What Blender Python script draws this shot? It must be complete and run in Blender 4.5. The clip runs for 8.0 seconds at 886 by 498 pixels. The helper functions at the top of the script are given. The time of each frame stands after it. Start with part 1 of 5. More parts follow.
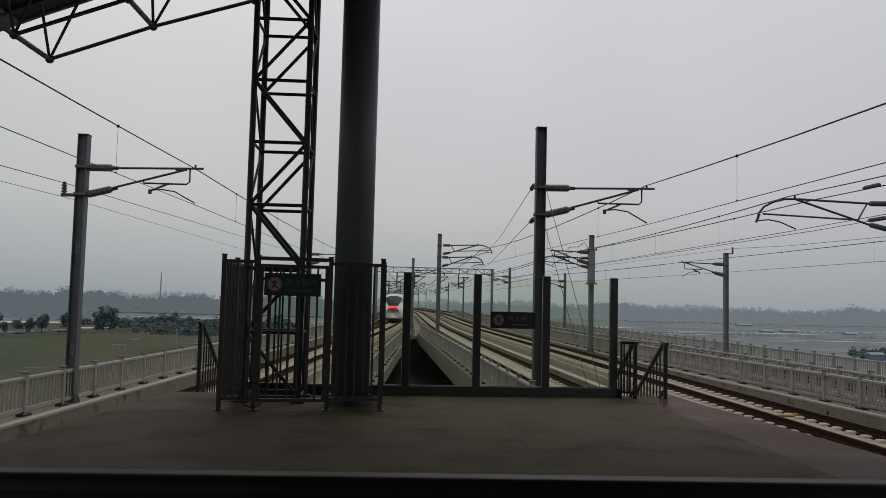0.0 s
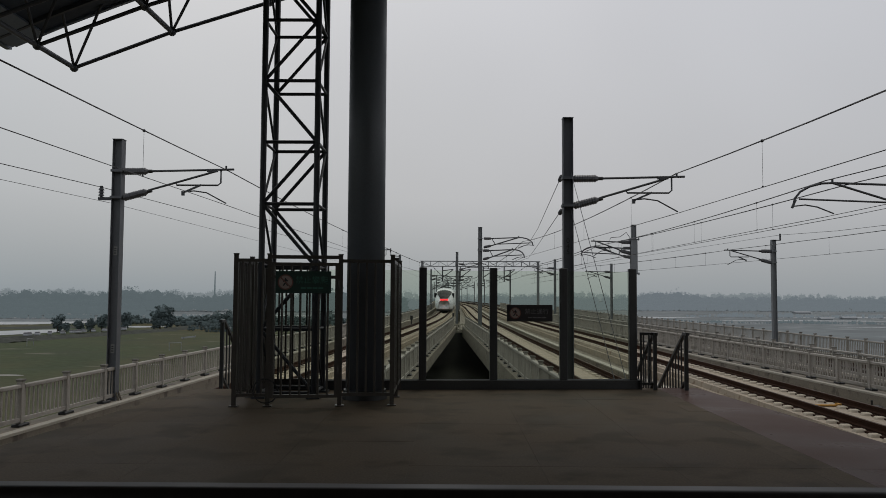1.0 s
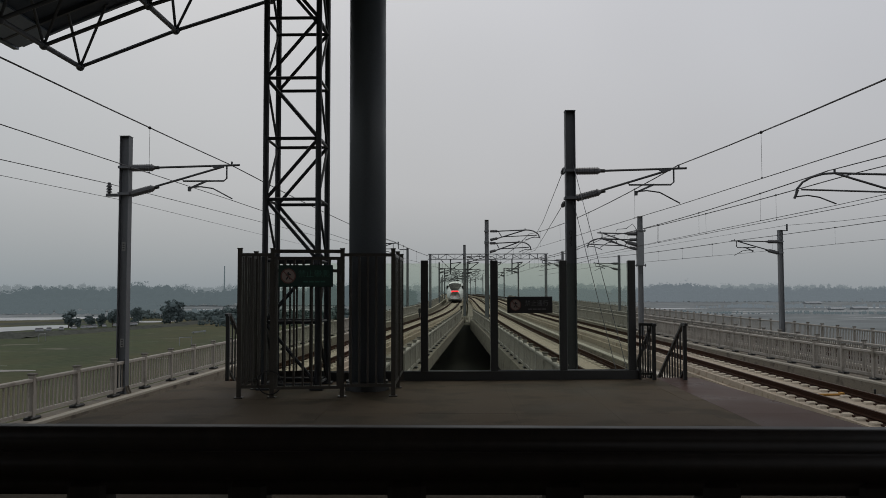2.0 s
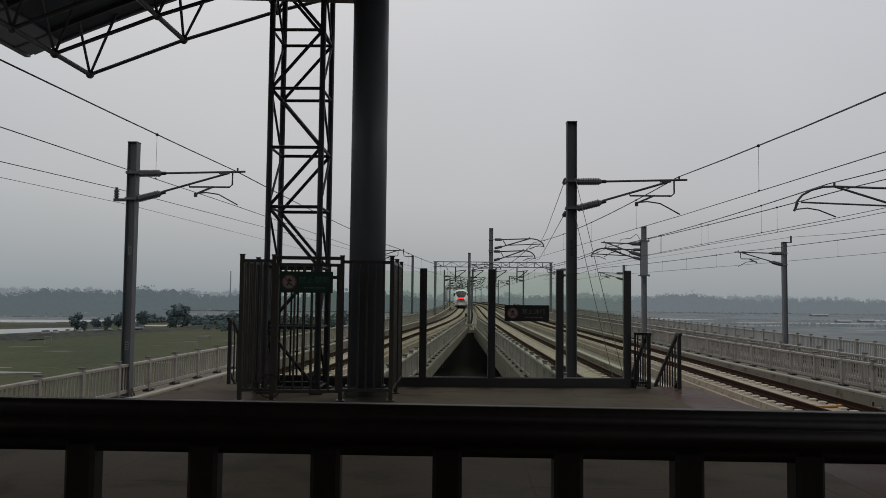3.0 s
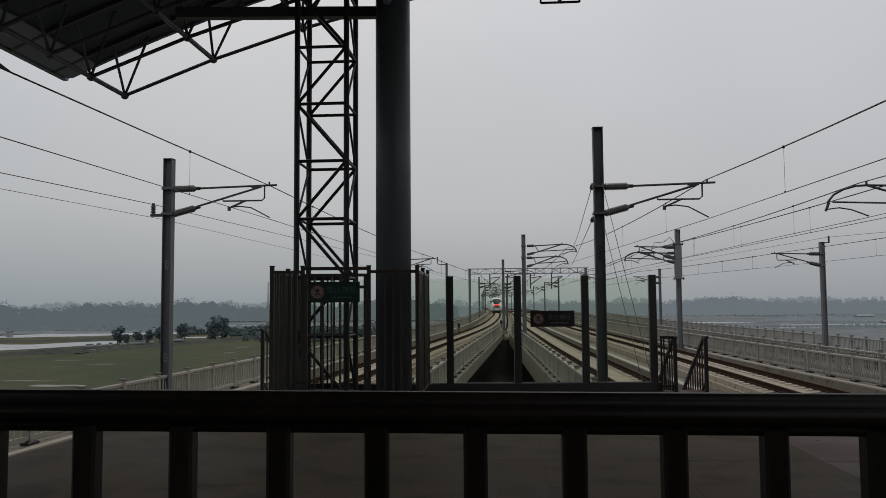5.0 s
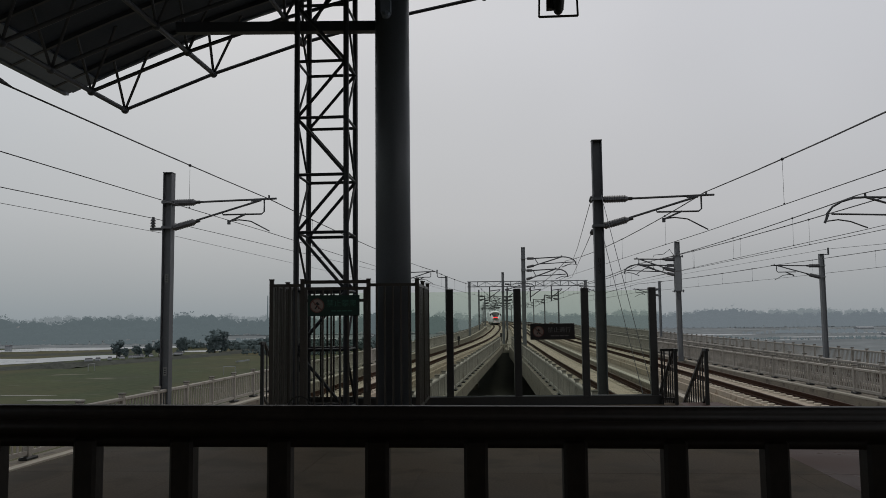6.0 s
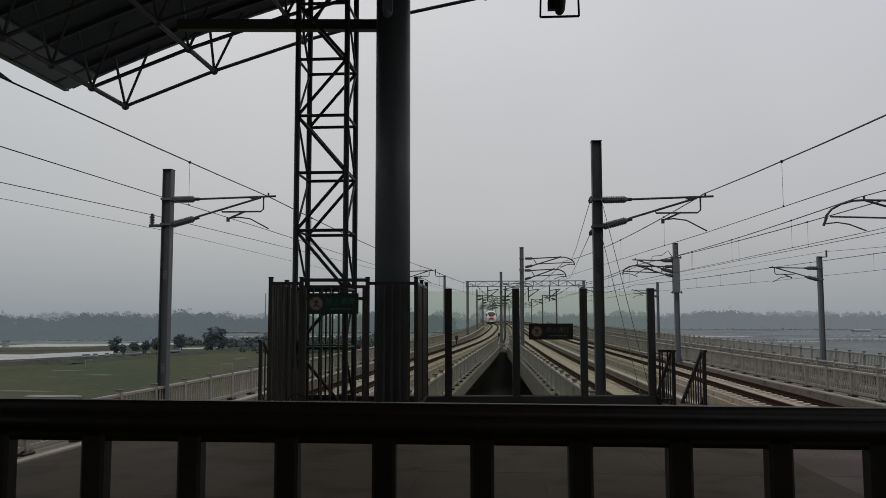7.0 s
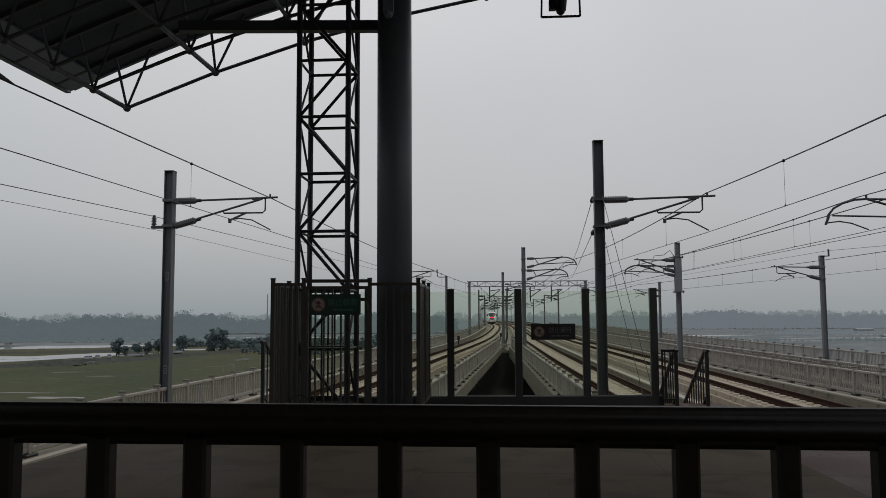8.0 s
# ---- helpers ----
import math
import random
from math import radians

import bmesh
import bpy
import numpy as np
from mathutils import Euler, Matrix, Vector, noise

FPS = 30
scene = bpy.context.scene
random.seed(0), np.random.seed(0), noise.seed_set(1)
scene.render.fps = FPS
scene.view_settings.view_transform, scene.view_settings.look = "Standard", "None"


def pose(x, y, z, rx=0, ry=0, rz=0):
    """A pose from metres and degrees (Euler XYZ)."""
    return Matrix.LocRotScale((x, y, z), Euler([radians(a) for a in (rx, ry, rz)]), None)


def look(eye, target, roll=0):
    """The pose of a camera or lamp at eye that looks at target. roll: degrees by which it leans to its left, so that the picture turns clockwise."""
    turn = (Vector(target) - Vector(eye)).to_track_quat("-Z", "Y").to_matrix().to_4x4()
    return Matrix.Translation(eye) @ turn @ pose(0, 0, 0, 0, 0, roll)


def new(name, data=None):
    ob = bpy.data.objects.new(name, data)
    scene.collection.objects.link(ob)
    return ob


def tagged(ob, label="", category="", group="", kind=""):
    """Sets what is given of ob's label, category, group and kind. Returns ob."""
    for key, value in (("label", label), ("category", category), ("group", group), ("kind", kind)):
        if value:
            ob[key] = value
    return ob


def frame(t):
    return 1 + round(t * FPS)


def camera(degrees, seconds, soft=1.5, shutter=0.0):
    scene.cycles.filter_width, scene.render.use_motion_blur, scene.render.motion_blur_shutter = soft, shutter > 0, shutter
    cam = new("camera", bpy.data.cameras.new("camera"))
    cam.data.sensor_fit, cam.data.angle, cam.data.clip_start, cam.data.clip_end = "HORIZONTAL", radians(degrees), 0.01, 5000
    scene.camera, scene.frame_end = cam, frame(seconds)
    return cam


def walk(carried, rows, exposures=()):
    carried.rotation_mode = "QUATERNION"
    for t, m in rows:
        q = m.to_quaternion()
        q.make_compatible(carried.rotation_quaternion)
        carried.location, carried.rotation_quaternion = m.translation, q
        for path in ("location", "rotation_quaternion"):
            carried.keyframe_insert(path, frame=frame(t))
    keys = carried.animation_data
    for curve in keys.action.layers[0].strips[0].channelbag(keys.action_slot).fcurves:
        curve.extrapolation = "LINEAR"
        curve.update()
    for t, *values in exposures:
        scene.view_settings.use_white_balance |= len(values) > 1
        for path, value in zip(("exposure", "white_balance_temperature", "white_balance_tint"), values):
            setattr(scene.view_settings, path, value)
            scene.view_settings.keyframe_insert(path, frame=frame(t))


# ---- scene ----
cam = camera(58.1, 8.0, soft=0.82)
PATH = [
    (0, (0.013, 0.087, 1.5184), (0.114, 2.08, 1.6544), 1.4),
    (0.1, (0.049, 0.121, 1.519), (0.175, 2.112, 1.66), 2.0),
    (0.2, (0.117, 0.12, 1.499), (0.268, 2.107, 1.675), 3.2),
    (0.3, (0.15, 0.136, 1.505), (0.285, 2.126, 1.652), 2.8),
    (0.5, (0.313, 0.138, 1.538), (0.412, 2.131, 1.672), 0.5),
    (0.8, (0.469, 0.084, 1.539), (0.496, 2.081, 1.639), 0.4),
    (1, (0.581, 0.044, 1.541), (0.56, 2.04, 1.659), 0.3),
    (1.5, (0.681, -0.034, 1.539), (0.633, 1.963, 1.64), -0.3),
    (2.8, (0.806, -0.356, 1.53), (0.769, 1.641, 1.63), 0.4),
    (3, (0.8395, -0.3903, 1.5363), (0.7815, 1.6057, 1.6553), 0.6),
    (3.5, (0.9335, -0.485, 1.5376), (0.8255, 1.508, 1.6606), 0.9),
    (4, (0.9971, -0.5722, 1.5348), (0.8771, 1.4198, 1.6648), 0.2),
    (5.5, (1.0194, -0.6224, 1.5337), (0.8704, 1.3666, 1.6837), -0.5),
    (6, (1.0184, -0.6254, 1.5357), (0.8744, 1.3626, 1.7057), -0.6),
    (6.5, (1.0124, -0.6304, 1.5347), (0.8784, 1.3576, 1.7077), -0.1),
    (7, (1.0034, -0.6344, 1.5337), (0.8634, 1.3536, 1.7017), -0.1),
    (7.5, (0.9984, -0.6354, 1.5357), (0.8544, 1.3526, 1.7037), 0.0),
    (8, (0.9974, -0.6314, 1.5357), (0.8534, 1.3556, 1.7047), -0.3),
]
walk(cam, [(t, look(eye, target, roll)) for t, eye, target, roll in PATH], exposures=((0, 0.07), (0.5, -0.02), (1.0, -0.02), (1.5, -0.08), (2.8, -0.02), (8, -0.02)))

# ---- light ----
world = bpy.data.worlds.new("overcast_sky")
scene.world = world
world.use_nodes = True
wn, wl = world.node_tree.nodes, world.node_tree.links
wn.clear()
w_out = wn.new("ShaderNodeOutputWorld")
w_bg = wn.new("ShaderNodeBackground")
w_sky = wn.new("ShaderNodeTexSky")
w_sky.sky_type, w_sky.sun_disc = "NISHITA", False
w_sky.sun_elevation, w_sky.sun_rotation = radians(38), radians(-20)
w_sky.dust_density, w_sky.air_density = 6.0, 1.5
w_co = wn.new("ShaderNodeTexCoord")
w_sep = wn.new("ShaderNodeSeparateXYZ")
w_ramp = wn.new("ShaderNodeValToRGB")
els = w_ramp.color_ramp.elements
els[0].position, els[0].color = 0.0, (0.300, 0.326, 0.344, 1)
els[1].position, els[1].color = 1.0, (0.563, 0.568, 0.60, 1)
for p, c in ((0.03, (0.345, 0.365, 0.380, 1)), (0.12, (0.457, 0.465, 0.486, 1)), (0.35, (0.533, 0.541, 0.573, 1))):
    e = els.new(p)
    e.color = c
w_noise = wn.new("ShaderNodeTexNoise")
w_noise.inputs["Scale"].default_value = 1.6
w_noise.inputs["Detail"].default_value = 3
w_cloud = wn.new("ShaderNodeMapRange")
w_cloud.inputs["From Min"].default_value, w_cloud.inputs["From Max"].default_value = 0.3, 0.7
w_cloud.inputs["To Min"].default_value, w_cloud.inputs["To Max"].default_value = 0.94, 1.06
w_mul = wn.new("ShaderNodeVectorMath")
w_mul.operation = "SCALE"
w_sc = wn.new("ShaderNodeVectorMath")
w_sc.operation = "SCALE"
w_sc.inputs["Scale"].default_value = 0.004
w_add = wn.new("ShaderNodeVectorMath")
w_add.operation = "ADD"
wl.new(w_co.outputs["Generated"], w_sep.inputs[0])
wl.new(w_sep.outputs["Z"], w_ramp.inputs[0])
wl.new(w_co.outputs["Generated"], w_noise.inputs["Vector"])
wl.new(w_noise.outputs["Fac"], w_cloud.inputs["Value"])
w_west = wn.new("ShaderNodeMapRange")
w_west.inputs["From Min"].default_value, w_west.inputs["From Max"].default_value = -0.6, 0.15
w_tint = wn.new("ShaderNodeMix")
w_tint.data_type = "RGBA"
w_tint.inputs["A"].default_value, w_tint.inputs["B"].default_value = (0.918, 0.966, 0.985, 1), (1.0, 1.0, 1.0, 1)
w_cool = wn.new("ShaderNodeVectorMath")
w_cool.operation = "MULTIPLY"
wl.new(w_sep.outputs["X"], w_west.inputs["Value"])
wl.new(w_west.outputs[0], w_tint.inputs["Factor"])
wl.new(w_ramp.outputs["Color"], w_cool.inputs[0])
wl.new(w_tint.outputs["Result"], w_cool.inputs[1])
wl.new(w_cool.outputs[0], w_mul.inputs[0])
wl.new(w_cloud.outputs[0], w_mul.inputs["Scale"])
wl.new(w_sky.outputs[0], w_sc.inputs[0])
wl.new(w_mul.outputs[0], w_add.inputs[0])
wl.new(w_sc.outputs[0], w_add.inputs[1])
wl.new(w_add.outputs[0], w_bg.inputs["Color"])
w_bg.inputs["Strength"].default_value = 1.0
wl.new(w_bg.outputs[0], w_out.inputs[0])

sun_data = bpy.data.lights.new("sun", "SUN")
sun_data.energy, sun_data.angle, sun_data.color = 0.5, radians(20), (1.0, 0.95, 0.88)
sun = new("sun", sun_data)
sun.matrix_world = look((0, 0, 60), (-12, -35, 0))
scene.view_settings.exposure = 0.0


# ---- materials ----
def material(name, base, rough=0.7, metal=0.0, var=0.15, size=1.0, fine=20.0, bump=0.1, stain=None, stain_at=0.62, spec=0.5, rand=0.0, rough_var=0.1):
    """A surface with large stains and fine grain at real size, in object space."""
    m = bpy.data.materials.new(name)
    m.use_nodes = True
    n, k = m.node_tree.nodes, m.node_tree.links
    bsdf = n["Principled BSDF"]
    bsdf.inputs["Metallic"].default_value = metal
    bsdf.inputs["Specular IOR Level"].default_value = spec
    co = n.new("ShaderNodeNewGeometry")
    big = n.new("ShaderNodeTexNoise")
    big.inputs["Scale"].default_value = 1.0 / size
    big.inputs["Detail"].default_value = 4
    small = n.new("ShaderNodeTexNoise")
    small.inputs["Scale"].default_value = fine
    small.inputs["Detail"].default_value = 3
    k.new(co.outputs["Position"], big.inputs["Vector"])
    k.new(co.outputs["Position"], small.inputs["Vector"])
    both = n.new("ShaderNodeMath")
    both.operation = "ADD"
    k.new(big.outputs["Fac"], both.inputs[0])
    k.new(small.outputs["Fac"], both.inputs[1])
    rng = n.new("ShaderNodeMapRange")
    rng.inputs["From Min"].default_value, rng.inputs["From Max"].default_value = 0.6, 1.4
    rng.inputs["To Min"].default_value, rng.inputs["To Max"].default_value = 1 - var, 1 + var
    k.new(both.outputs[0], rng.inputs["Value"])
    col = n.new("ShaderNodeVectorMath")
    col.operation = "SCALE"
    col.inputs[0].default_value = base
    k.new(rng.outputs[0], col.inputs["Scale"])
    last = col.outputs[0]
    if rand:
        info = n.new("ShaderNodeObjectInfo")
        r2 = n.new("ShaderNodeMapRange")
        r2.inputs["To Min"].default_value, r2.inputs["To Max"].default_value = 1 - rand, 1 + rand
        k.new(info.outputs["Random"], r2.inputs["Value"])
        c2 = n.new("ShaderNodeVectorMath")
        c2.operation = "SCALE"
        k.new(last, c2.inputs[0])
        k.new(r2.outputs[0], c2.inputs["Scale"])
        last = c2.outputs[0]
    if stain:
        s2 = n.new("ShaderNodeTexNoise")
        s2.inputs["Scale"].default_value = 2.3 / size
        s2.inputs["Detail"].default_value = 6
        k.new(co.outputs["Position"], s2.inputs["Vector"])
        ramp = n.new("ShaderNodeMapRange")
        ramp.inputs["From Min"].default_value, ramp.inputs["From Max"].default_value = stain_at, stain_at + 0.12
        k.new(s2.outputs["Fac"], ramp.inputs["Value"])
        mx = n.new("ShaderNodeMix")
        mx.data_type = "RGBA"
        k.new(ramp.outputs[0], mx.inputs["Factor"])
        k.new(last, mx.inputs["A"])
        mx.inputs["B"].default_value = (*stain, 1)
        last = mx.outputs["Result"]
    k.new(last, bsdf.inputs["Base Color"])
    rr = n.new("ShaderNodeMapRange")
    rr.inputs["From Min"].default_value, rr.inputs["From Max"].default_value = 0.3, 0.7
    rr.inputs["To Min"].default_value, rr.inputs["To Max"].default_value = max(0.02, rough - rough_var), min(1, rough + rough_var)
    k.new(big.outputs["Fac"], rr.inputs["Value"])
    k.new(rr.outputs[0], bsdf.inputs["Roughness"])
    if bump:
        b = n.new("ShaderNodeBump")
        b.inputs["Strength"].default_value = bump
        b.inputs["Distance"].default_value = 0.01
        k.new(small.outputs["Fac"], b.inputs["Height"])
        k.new(b.outputs[0], bsdf.inputs["Normal"])
    return m


def glowing(name, colour, strength):
    m = bpy.data.materials.new(name)
    m.use_nodes = True
    b = m.node_tree.nodes["Principled BSDF"]
    b.inputs["Base Color"].default_value = (*colour, 1)
    b.inputs["Emission Color"].default_value = (*colour, 1)
    b.inputs["Emission Strength"].default_value = strength
    return m


def glass_material(name, tint, rough=0.02):
    m = bpy.data.materials.new(name)
    m.use_nodes = True
    n, k = m.node_tree.nodes, m.node_tree.links
    n.clear()
    out = n.new("ShaderNodeOutputMaterial")
    clear = n.new("ShaderNodeBsdfTransparent")
    clear.inputs["Color"].default_value = (*tint, 1)
    gloss = n.new("ShaderNodeBsdfGlossy")
    gloss.inputs["Roughness"].default_value = rough
    fres = n.new("ShaderNodeFresnel")
    fres.inputs["IOR"].default_value = 1.22
    mix = n.new("ShaderNodeMixShader")
    k.new(fres.outputs[0], mix.inputs[0])
    k.new(clear.outputs[0], mix.inputs[1])
    k.new(gloss.outputs[0], mix.inputs[2])
    k.new(mix.outputs[0], out.inputs[0])
    return m


M_PAVE = material("paving_stone", (0.102, 0.0795, 0.0555), 0.68, var=0.28, size=1.6, fine=45, bump=0.12, stain=(0.074, 0.0605, 0.0425), stain_at=0.50, rand=0.05, spec=0.05)
M_PAVE_WET = material("damp_pink_granite", (0.104, 0.0690, 0.0585), 0.32, var=0.18, size=1.3, fine=60, bump=0.015, rand=0.05, rough_var=0.10, spec=0.005)
M_JOINT = material("joint_mortar", (0.086, 0.069, 0.050), 0.9, var=0.2)
M_CONC = material("precast_concrete", (0.318, 0.292, 0.254), 0.85, var=0.20, size=1.2, fine=30, stain=(0.215, 0.194, 0.163), stain_at=0.57, rand=0.06)
M_CONC_OLD = material("weathered_concrete", (0.205, 0.178, 0.137), 0.9, var=0.25, size=1.0, fine=25, stain=(0.10, 0.083, 0.066), stain_at=0.55)
M_COPING = material("pale_concrete_coping", (0.36, 0.33, 0.27), 0.85, var=0.15, size=0.8)
M_CAP = material("grimy_post_cap", (0.15, 0.14, 0.12), 0.9, var=0.3, size=0.3)
M_SLAB = material("track_slab_concrete", (0.352, 0.293, 0.220), 0.9, var=0.22, size=0.9, fine=22, stain=(0.21, 0.15, 0.095), stain_at=0.56)
M_BLOCK = material("sleeper_block_concrete", (0.47, 0.405, 0.315), 0.85, var=0.15, rand=0.08)
M_RAIL = material("rusty_rail_steel", (0.040, 0.019, 0.011), 0.85, 0.0, var=0.25, size=0.6, spec=0.08)
M_RUST_SHADE = material("rust_and_rail_shade", (0.036, 0.018, 0.011), 0.9, var=0.35, size=0.5, spec=0.08)
M_DARK_BED = material("added_dark_bed", (0.06, 0.055, 0.048), 0.95, var=0.4, size=0.4, fine=14, bump=0.8)
M_RAILTOP = material("polished_rail_head", (0.060, 0.039, 0.028), 0.7, 0.1, var=0.15, spec=0.15)
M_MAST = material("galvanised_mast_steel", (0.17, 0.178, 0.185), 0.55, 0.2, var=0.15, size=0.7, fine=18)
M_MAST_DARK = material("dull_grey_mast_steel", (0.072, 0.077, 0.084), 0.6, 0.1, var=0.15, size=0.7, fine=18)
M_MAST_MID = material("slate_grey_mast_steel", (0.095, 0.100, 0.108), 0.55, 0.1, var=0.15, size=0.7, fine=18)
M_ARM = material("cantilever_tube_steel", (0.05, 0.052, 0.056), 0.5, 0.2, var=0.1)
M_INS = material("grey_insulator", (0.075, 0.075, 0.08), 0.5, var=0.1)
M_WIRE = material("stranded_wire", (0.055, 0.055, 0.06), 0.5, 0.5, var=0.05, bump=0)
M_BLACK = material("black_painted_steel", (0.011, 0.011, 0.010), 0.5, 0.0, var=0.25, size=0.5, fine=30, bump=0.05)
M_FENCE = material("dark_bronze_painted_steel", (0.047, 0.040, 0.032), 0.45, 0.1, var=0.2, size=0.4, fine=30, bump=0.04)
M_HAND = material("dark_railing_paint", (0.016, 0.012, 0.009), 0.46, 0.0, var=0.35, size=0.25, fine=60, bump=0.05, spec=0.20)
M_TOWER = material("blue_grey_truss_paint", (0.026, 0.029, 0.034), 0.5, 0.1, var=0.18, size=0.6)
M_PILLAR = material("blue_grey_column_paint", (0.100, 0.113, 0.126), 0.5, 0.0, var=0.14, size=0.9, fine=40, bump=0.03)
M_ROOF = material("canopy_underside_sheet", (0.042, 0.058, 0.086), 0.7, 0.0, var=0.15, size=1.5)
M_FASCIA = material("canopy_fascia_panel", (0.155, 0.190, 0.245), 0.5, 0.1, var=0.1)
M_TRUSS = material("canopy_space_frame_paint", (0.046, 0.053, 0.066), 0.5, 0.0, var=0.12)
M_POST = material("dark_grey_post_paint", (0.030, 0.030, 0.029), 0.5, 0.0, var=0.2, size=0.4, fine=30, bump=0.04)
M_GLASS = glass_material("greenish_screen_glass", (0.915, 0.948, 0.892))
M_GREEN = material("dark_green_sign_face", (0.006, 0.028, 0.019), 0.5, var=0.12, size=0.3)
M_GREEN_INK = material("pale_green_sign_ink", (0.032, 0.115, 0.08), 0.6, var=0.1)
M_REDSIGN = material("dark_brown_sign_face", (0.010, 0.007, 0.007), 0.45, var=0.15, size=0.3)
M_INK = material("dull_grey_sign_ink", (0.12, 0.115, 0.115), 0.6, var=0.1)
M_RING = material("faded_red_sign_ring", (0.15, 0.060, 0.045), 0.6, var=0.15)
M_PALE = material("pale_sign_disc", (0.27, 0.21, 0.18), 0.6, var=0.1)
M_TRAIN = material("white_train_paint", (0.78, 0.79, 0.80), 0.3, var=0.04, bump=0)
M_TRAIN_DARK = material("train_windscreen", (0.012, 0.013, 0.015), 0.5, var=0.05, bump=0, spec=0.2)
M_TRAIN_GREY = material("train_underframe", (0.10, 0.10, 0.105), 0.6, var=0.1)
M_TAIL = glowing("train_tail_light", (1.0, 0.03, 0.04), 1.6)
M_YELLOW = material("yellow_track_marker", (0.42, 0.21, 0.03), 0.6, var=0.1)


# ---- mesh helpers ----
def box(bm, cx, cy, cz, sx, sy, sz, turn=0.0):
    m = Matrix.Translation((cx, cy, cz)) @ Matrix.Rotation(radians(turn), 4, "Z") @ Matrix.Diagonal((sx, sy, sz, 1))
    return bmesh.ops.create_cube(bm, size=1, matrix=m)["verts"]


def tube(bm, p, q, r, n=8, r2=None):
    p, q = Vector(p), Vector(q)
    d = q - p
    if d.length < 1e-6:
        return
    rot = d.to_track_quat("Z", "Y").to_matrix().to_4x4()
    bmesh.ops.create_cone(bm, cap_ends=True, segments=n, radius1=r, radius2=r if r2 is None else r2, depth=d.length,
                          matrix=Matrix.Translation((p + q) / 2) @ rot)


def bar(bm, p, q, w, h):
    """A rectangular bar between two points."""
    p, q = Vector(p), Vector(q)
    d = q - p
    rot = d.to_track_quat("Y", "Z").to_matrix().to_4x4()
    bmesh.ops.create_cube(bm, size=1, matrix=Matrix.Translation((p + q) / 2) @ rot @ Matrix.Diagonal((w, d.length, h, 1)))


def pipe(bm, pts, r, n=6):
    """One unbroken bent tube through the points."""
    pts = [Vector(p) for p in pts]
    rings = []
    for i, p in enumerate(pts):
        d = (pts[min(i + 1, len(pts) - 1)] - pts[max(i - 1, 0)]).normalized()
        side = d.cross(Vector((0.13, 0.21, 0.97))).normalized()
        up = side.cross(d).normalized()
        rings.append([bm.verts.new(p + r * (math.cos(2 * math.pi * j / n) * side + math.sin(2 * math.pi * j / n) * up)) for j in range(n)])
    for a, b in zip(rings, rings[1:]):
        for j in range(n):
            bm.faces.new((a[j], a[(j + 1) % n], b[(j + 1) % n], b[j]))
    bm.faces.new(rings[0][::-1])
    bm.faces.new(rings[-1])


def ball(bm, c, r, u=10, v=6):
    bmesh.ops.create_uvsphere(bm, u_segments=u, v_segments=v, radius=r, matrix=Matrix.Translation(c))


def bevel(bm, width=0.005, seg=1):
    bmesh.ops.bevel(bm, geom=[e for e in bm.edges if e.calc_face_angle(0) > 0.6], offset=width, segments=seg, affect="EDGES", clamp_overlap=True)


def mesh_of(name, bm, mat, smooth=False):
    me = bpy.data.meshes.new(name)
    bm.to_mesh(me)
    bm.free()
    if smooth:
        for p in me.polygons:
            p.use_smooth = True
    for m in (mat if isinstance(mat, (list, tuple)) else [mat]):
        me.materials.append(m)
    return me


def part(name, bm, mat, parent=None, label="", smooth=False):
    ob = new(name, mesh_of(name, bm, mat, smooth))
    ob.parent = parent
    return tagged(ob, label)


def thing(name, label, category, at=(0, 0, 0), turn=0.0, group="", kind=""):
    ob = new(name)
    ob.location, ob.rotation_euler = at, (0, 0, radians(turn))
    ob.empty_display_size = 0.2
    return tagged(ob, label, category, group, kind)


def sheet(name, verts, faces, mat):
    me = bpy.data.meshes.new(name)
    me.from_pydata(verts, [], faces)
    me.update()
    me.materials.append(mat)
    return me


# ---- lines of the plan ----
def curve_of(points):
    """x as a smooth function of y through the points (x, y)."""
    ys = np.array([p[1] for p in points], float)
    xs = np.array([p[0] for p in points], float)
    slope = np.gradient(xs, ys)

    def at(y):
        i = int(np.clip(np.searchsorted(ys, y) - 1, 0, len(ys) - 2))
        h = ys[i + 1] - ys[i]
        s = (y - ys[i]) / h
        if s < 0:
            return float(xs[0] + slope[0] * (y - ys[0]))
        if s > 1:
            return float(xs[-1] + slope[-1] * (y - ys[-1]))
        return float((2 * s**3 - 3 * s**2 + 1) * xs[i] + (s**3 - 2 * s**2 + s) * h * slope[i] + (3 * s**2 - 2 * s**3) * xs[i + 1] + (s**3 - s**2) * h * slope[i + 1])
    return at


FAR = [(224, -0.5), (274, -2.2), (330, -4.0), (390, -6.2), (430, -8.0)]
TRACK_D = curve_of([(-8.8, -30), (-6.5, 13), (-4.25, 53), (-2.6, 80), (-1.1, 112), (-0.45, 140), (-0.15, 180)] + [(x, y) for y, x in FAR])
TRACK_A = curve_of([(7.0, -30), (6.2, 13), (5.6, 39), (5.3, 52), (4.95, 75), (4.6, 100), (4.4, 140), (4.4, 180)] + [(x + 4.6, y) for y, x in FAR])
TRACK_B = curve_of([(11.15, -30), (11.05, 13), (11.0, 30), (10.8, 50), (10.3, 75), (9.8, 100), (9.3, 140), (9.2, 180)] + [(x + 9.3, y) for y, x in FAR])
TRACK_C = curve_of([(19.4, -30), (19.2, 30), (18.8, 70), (17.6, 120), (16.6, 180)] + [(x + 16.4, y) for y, x in FAR])
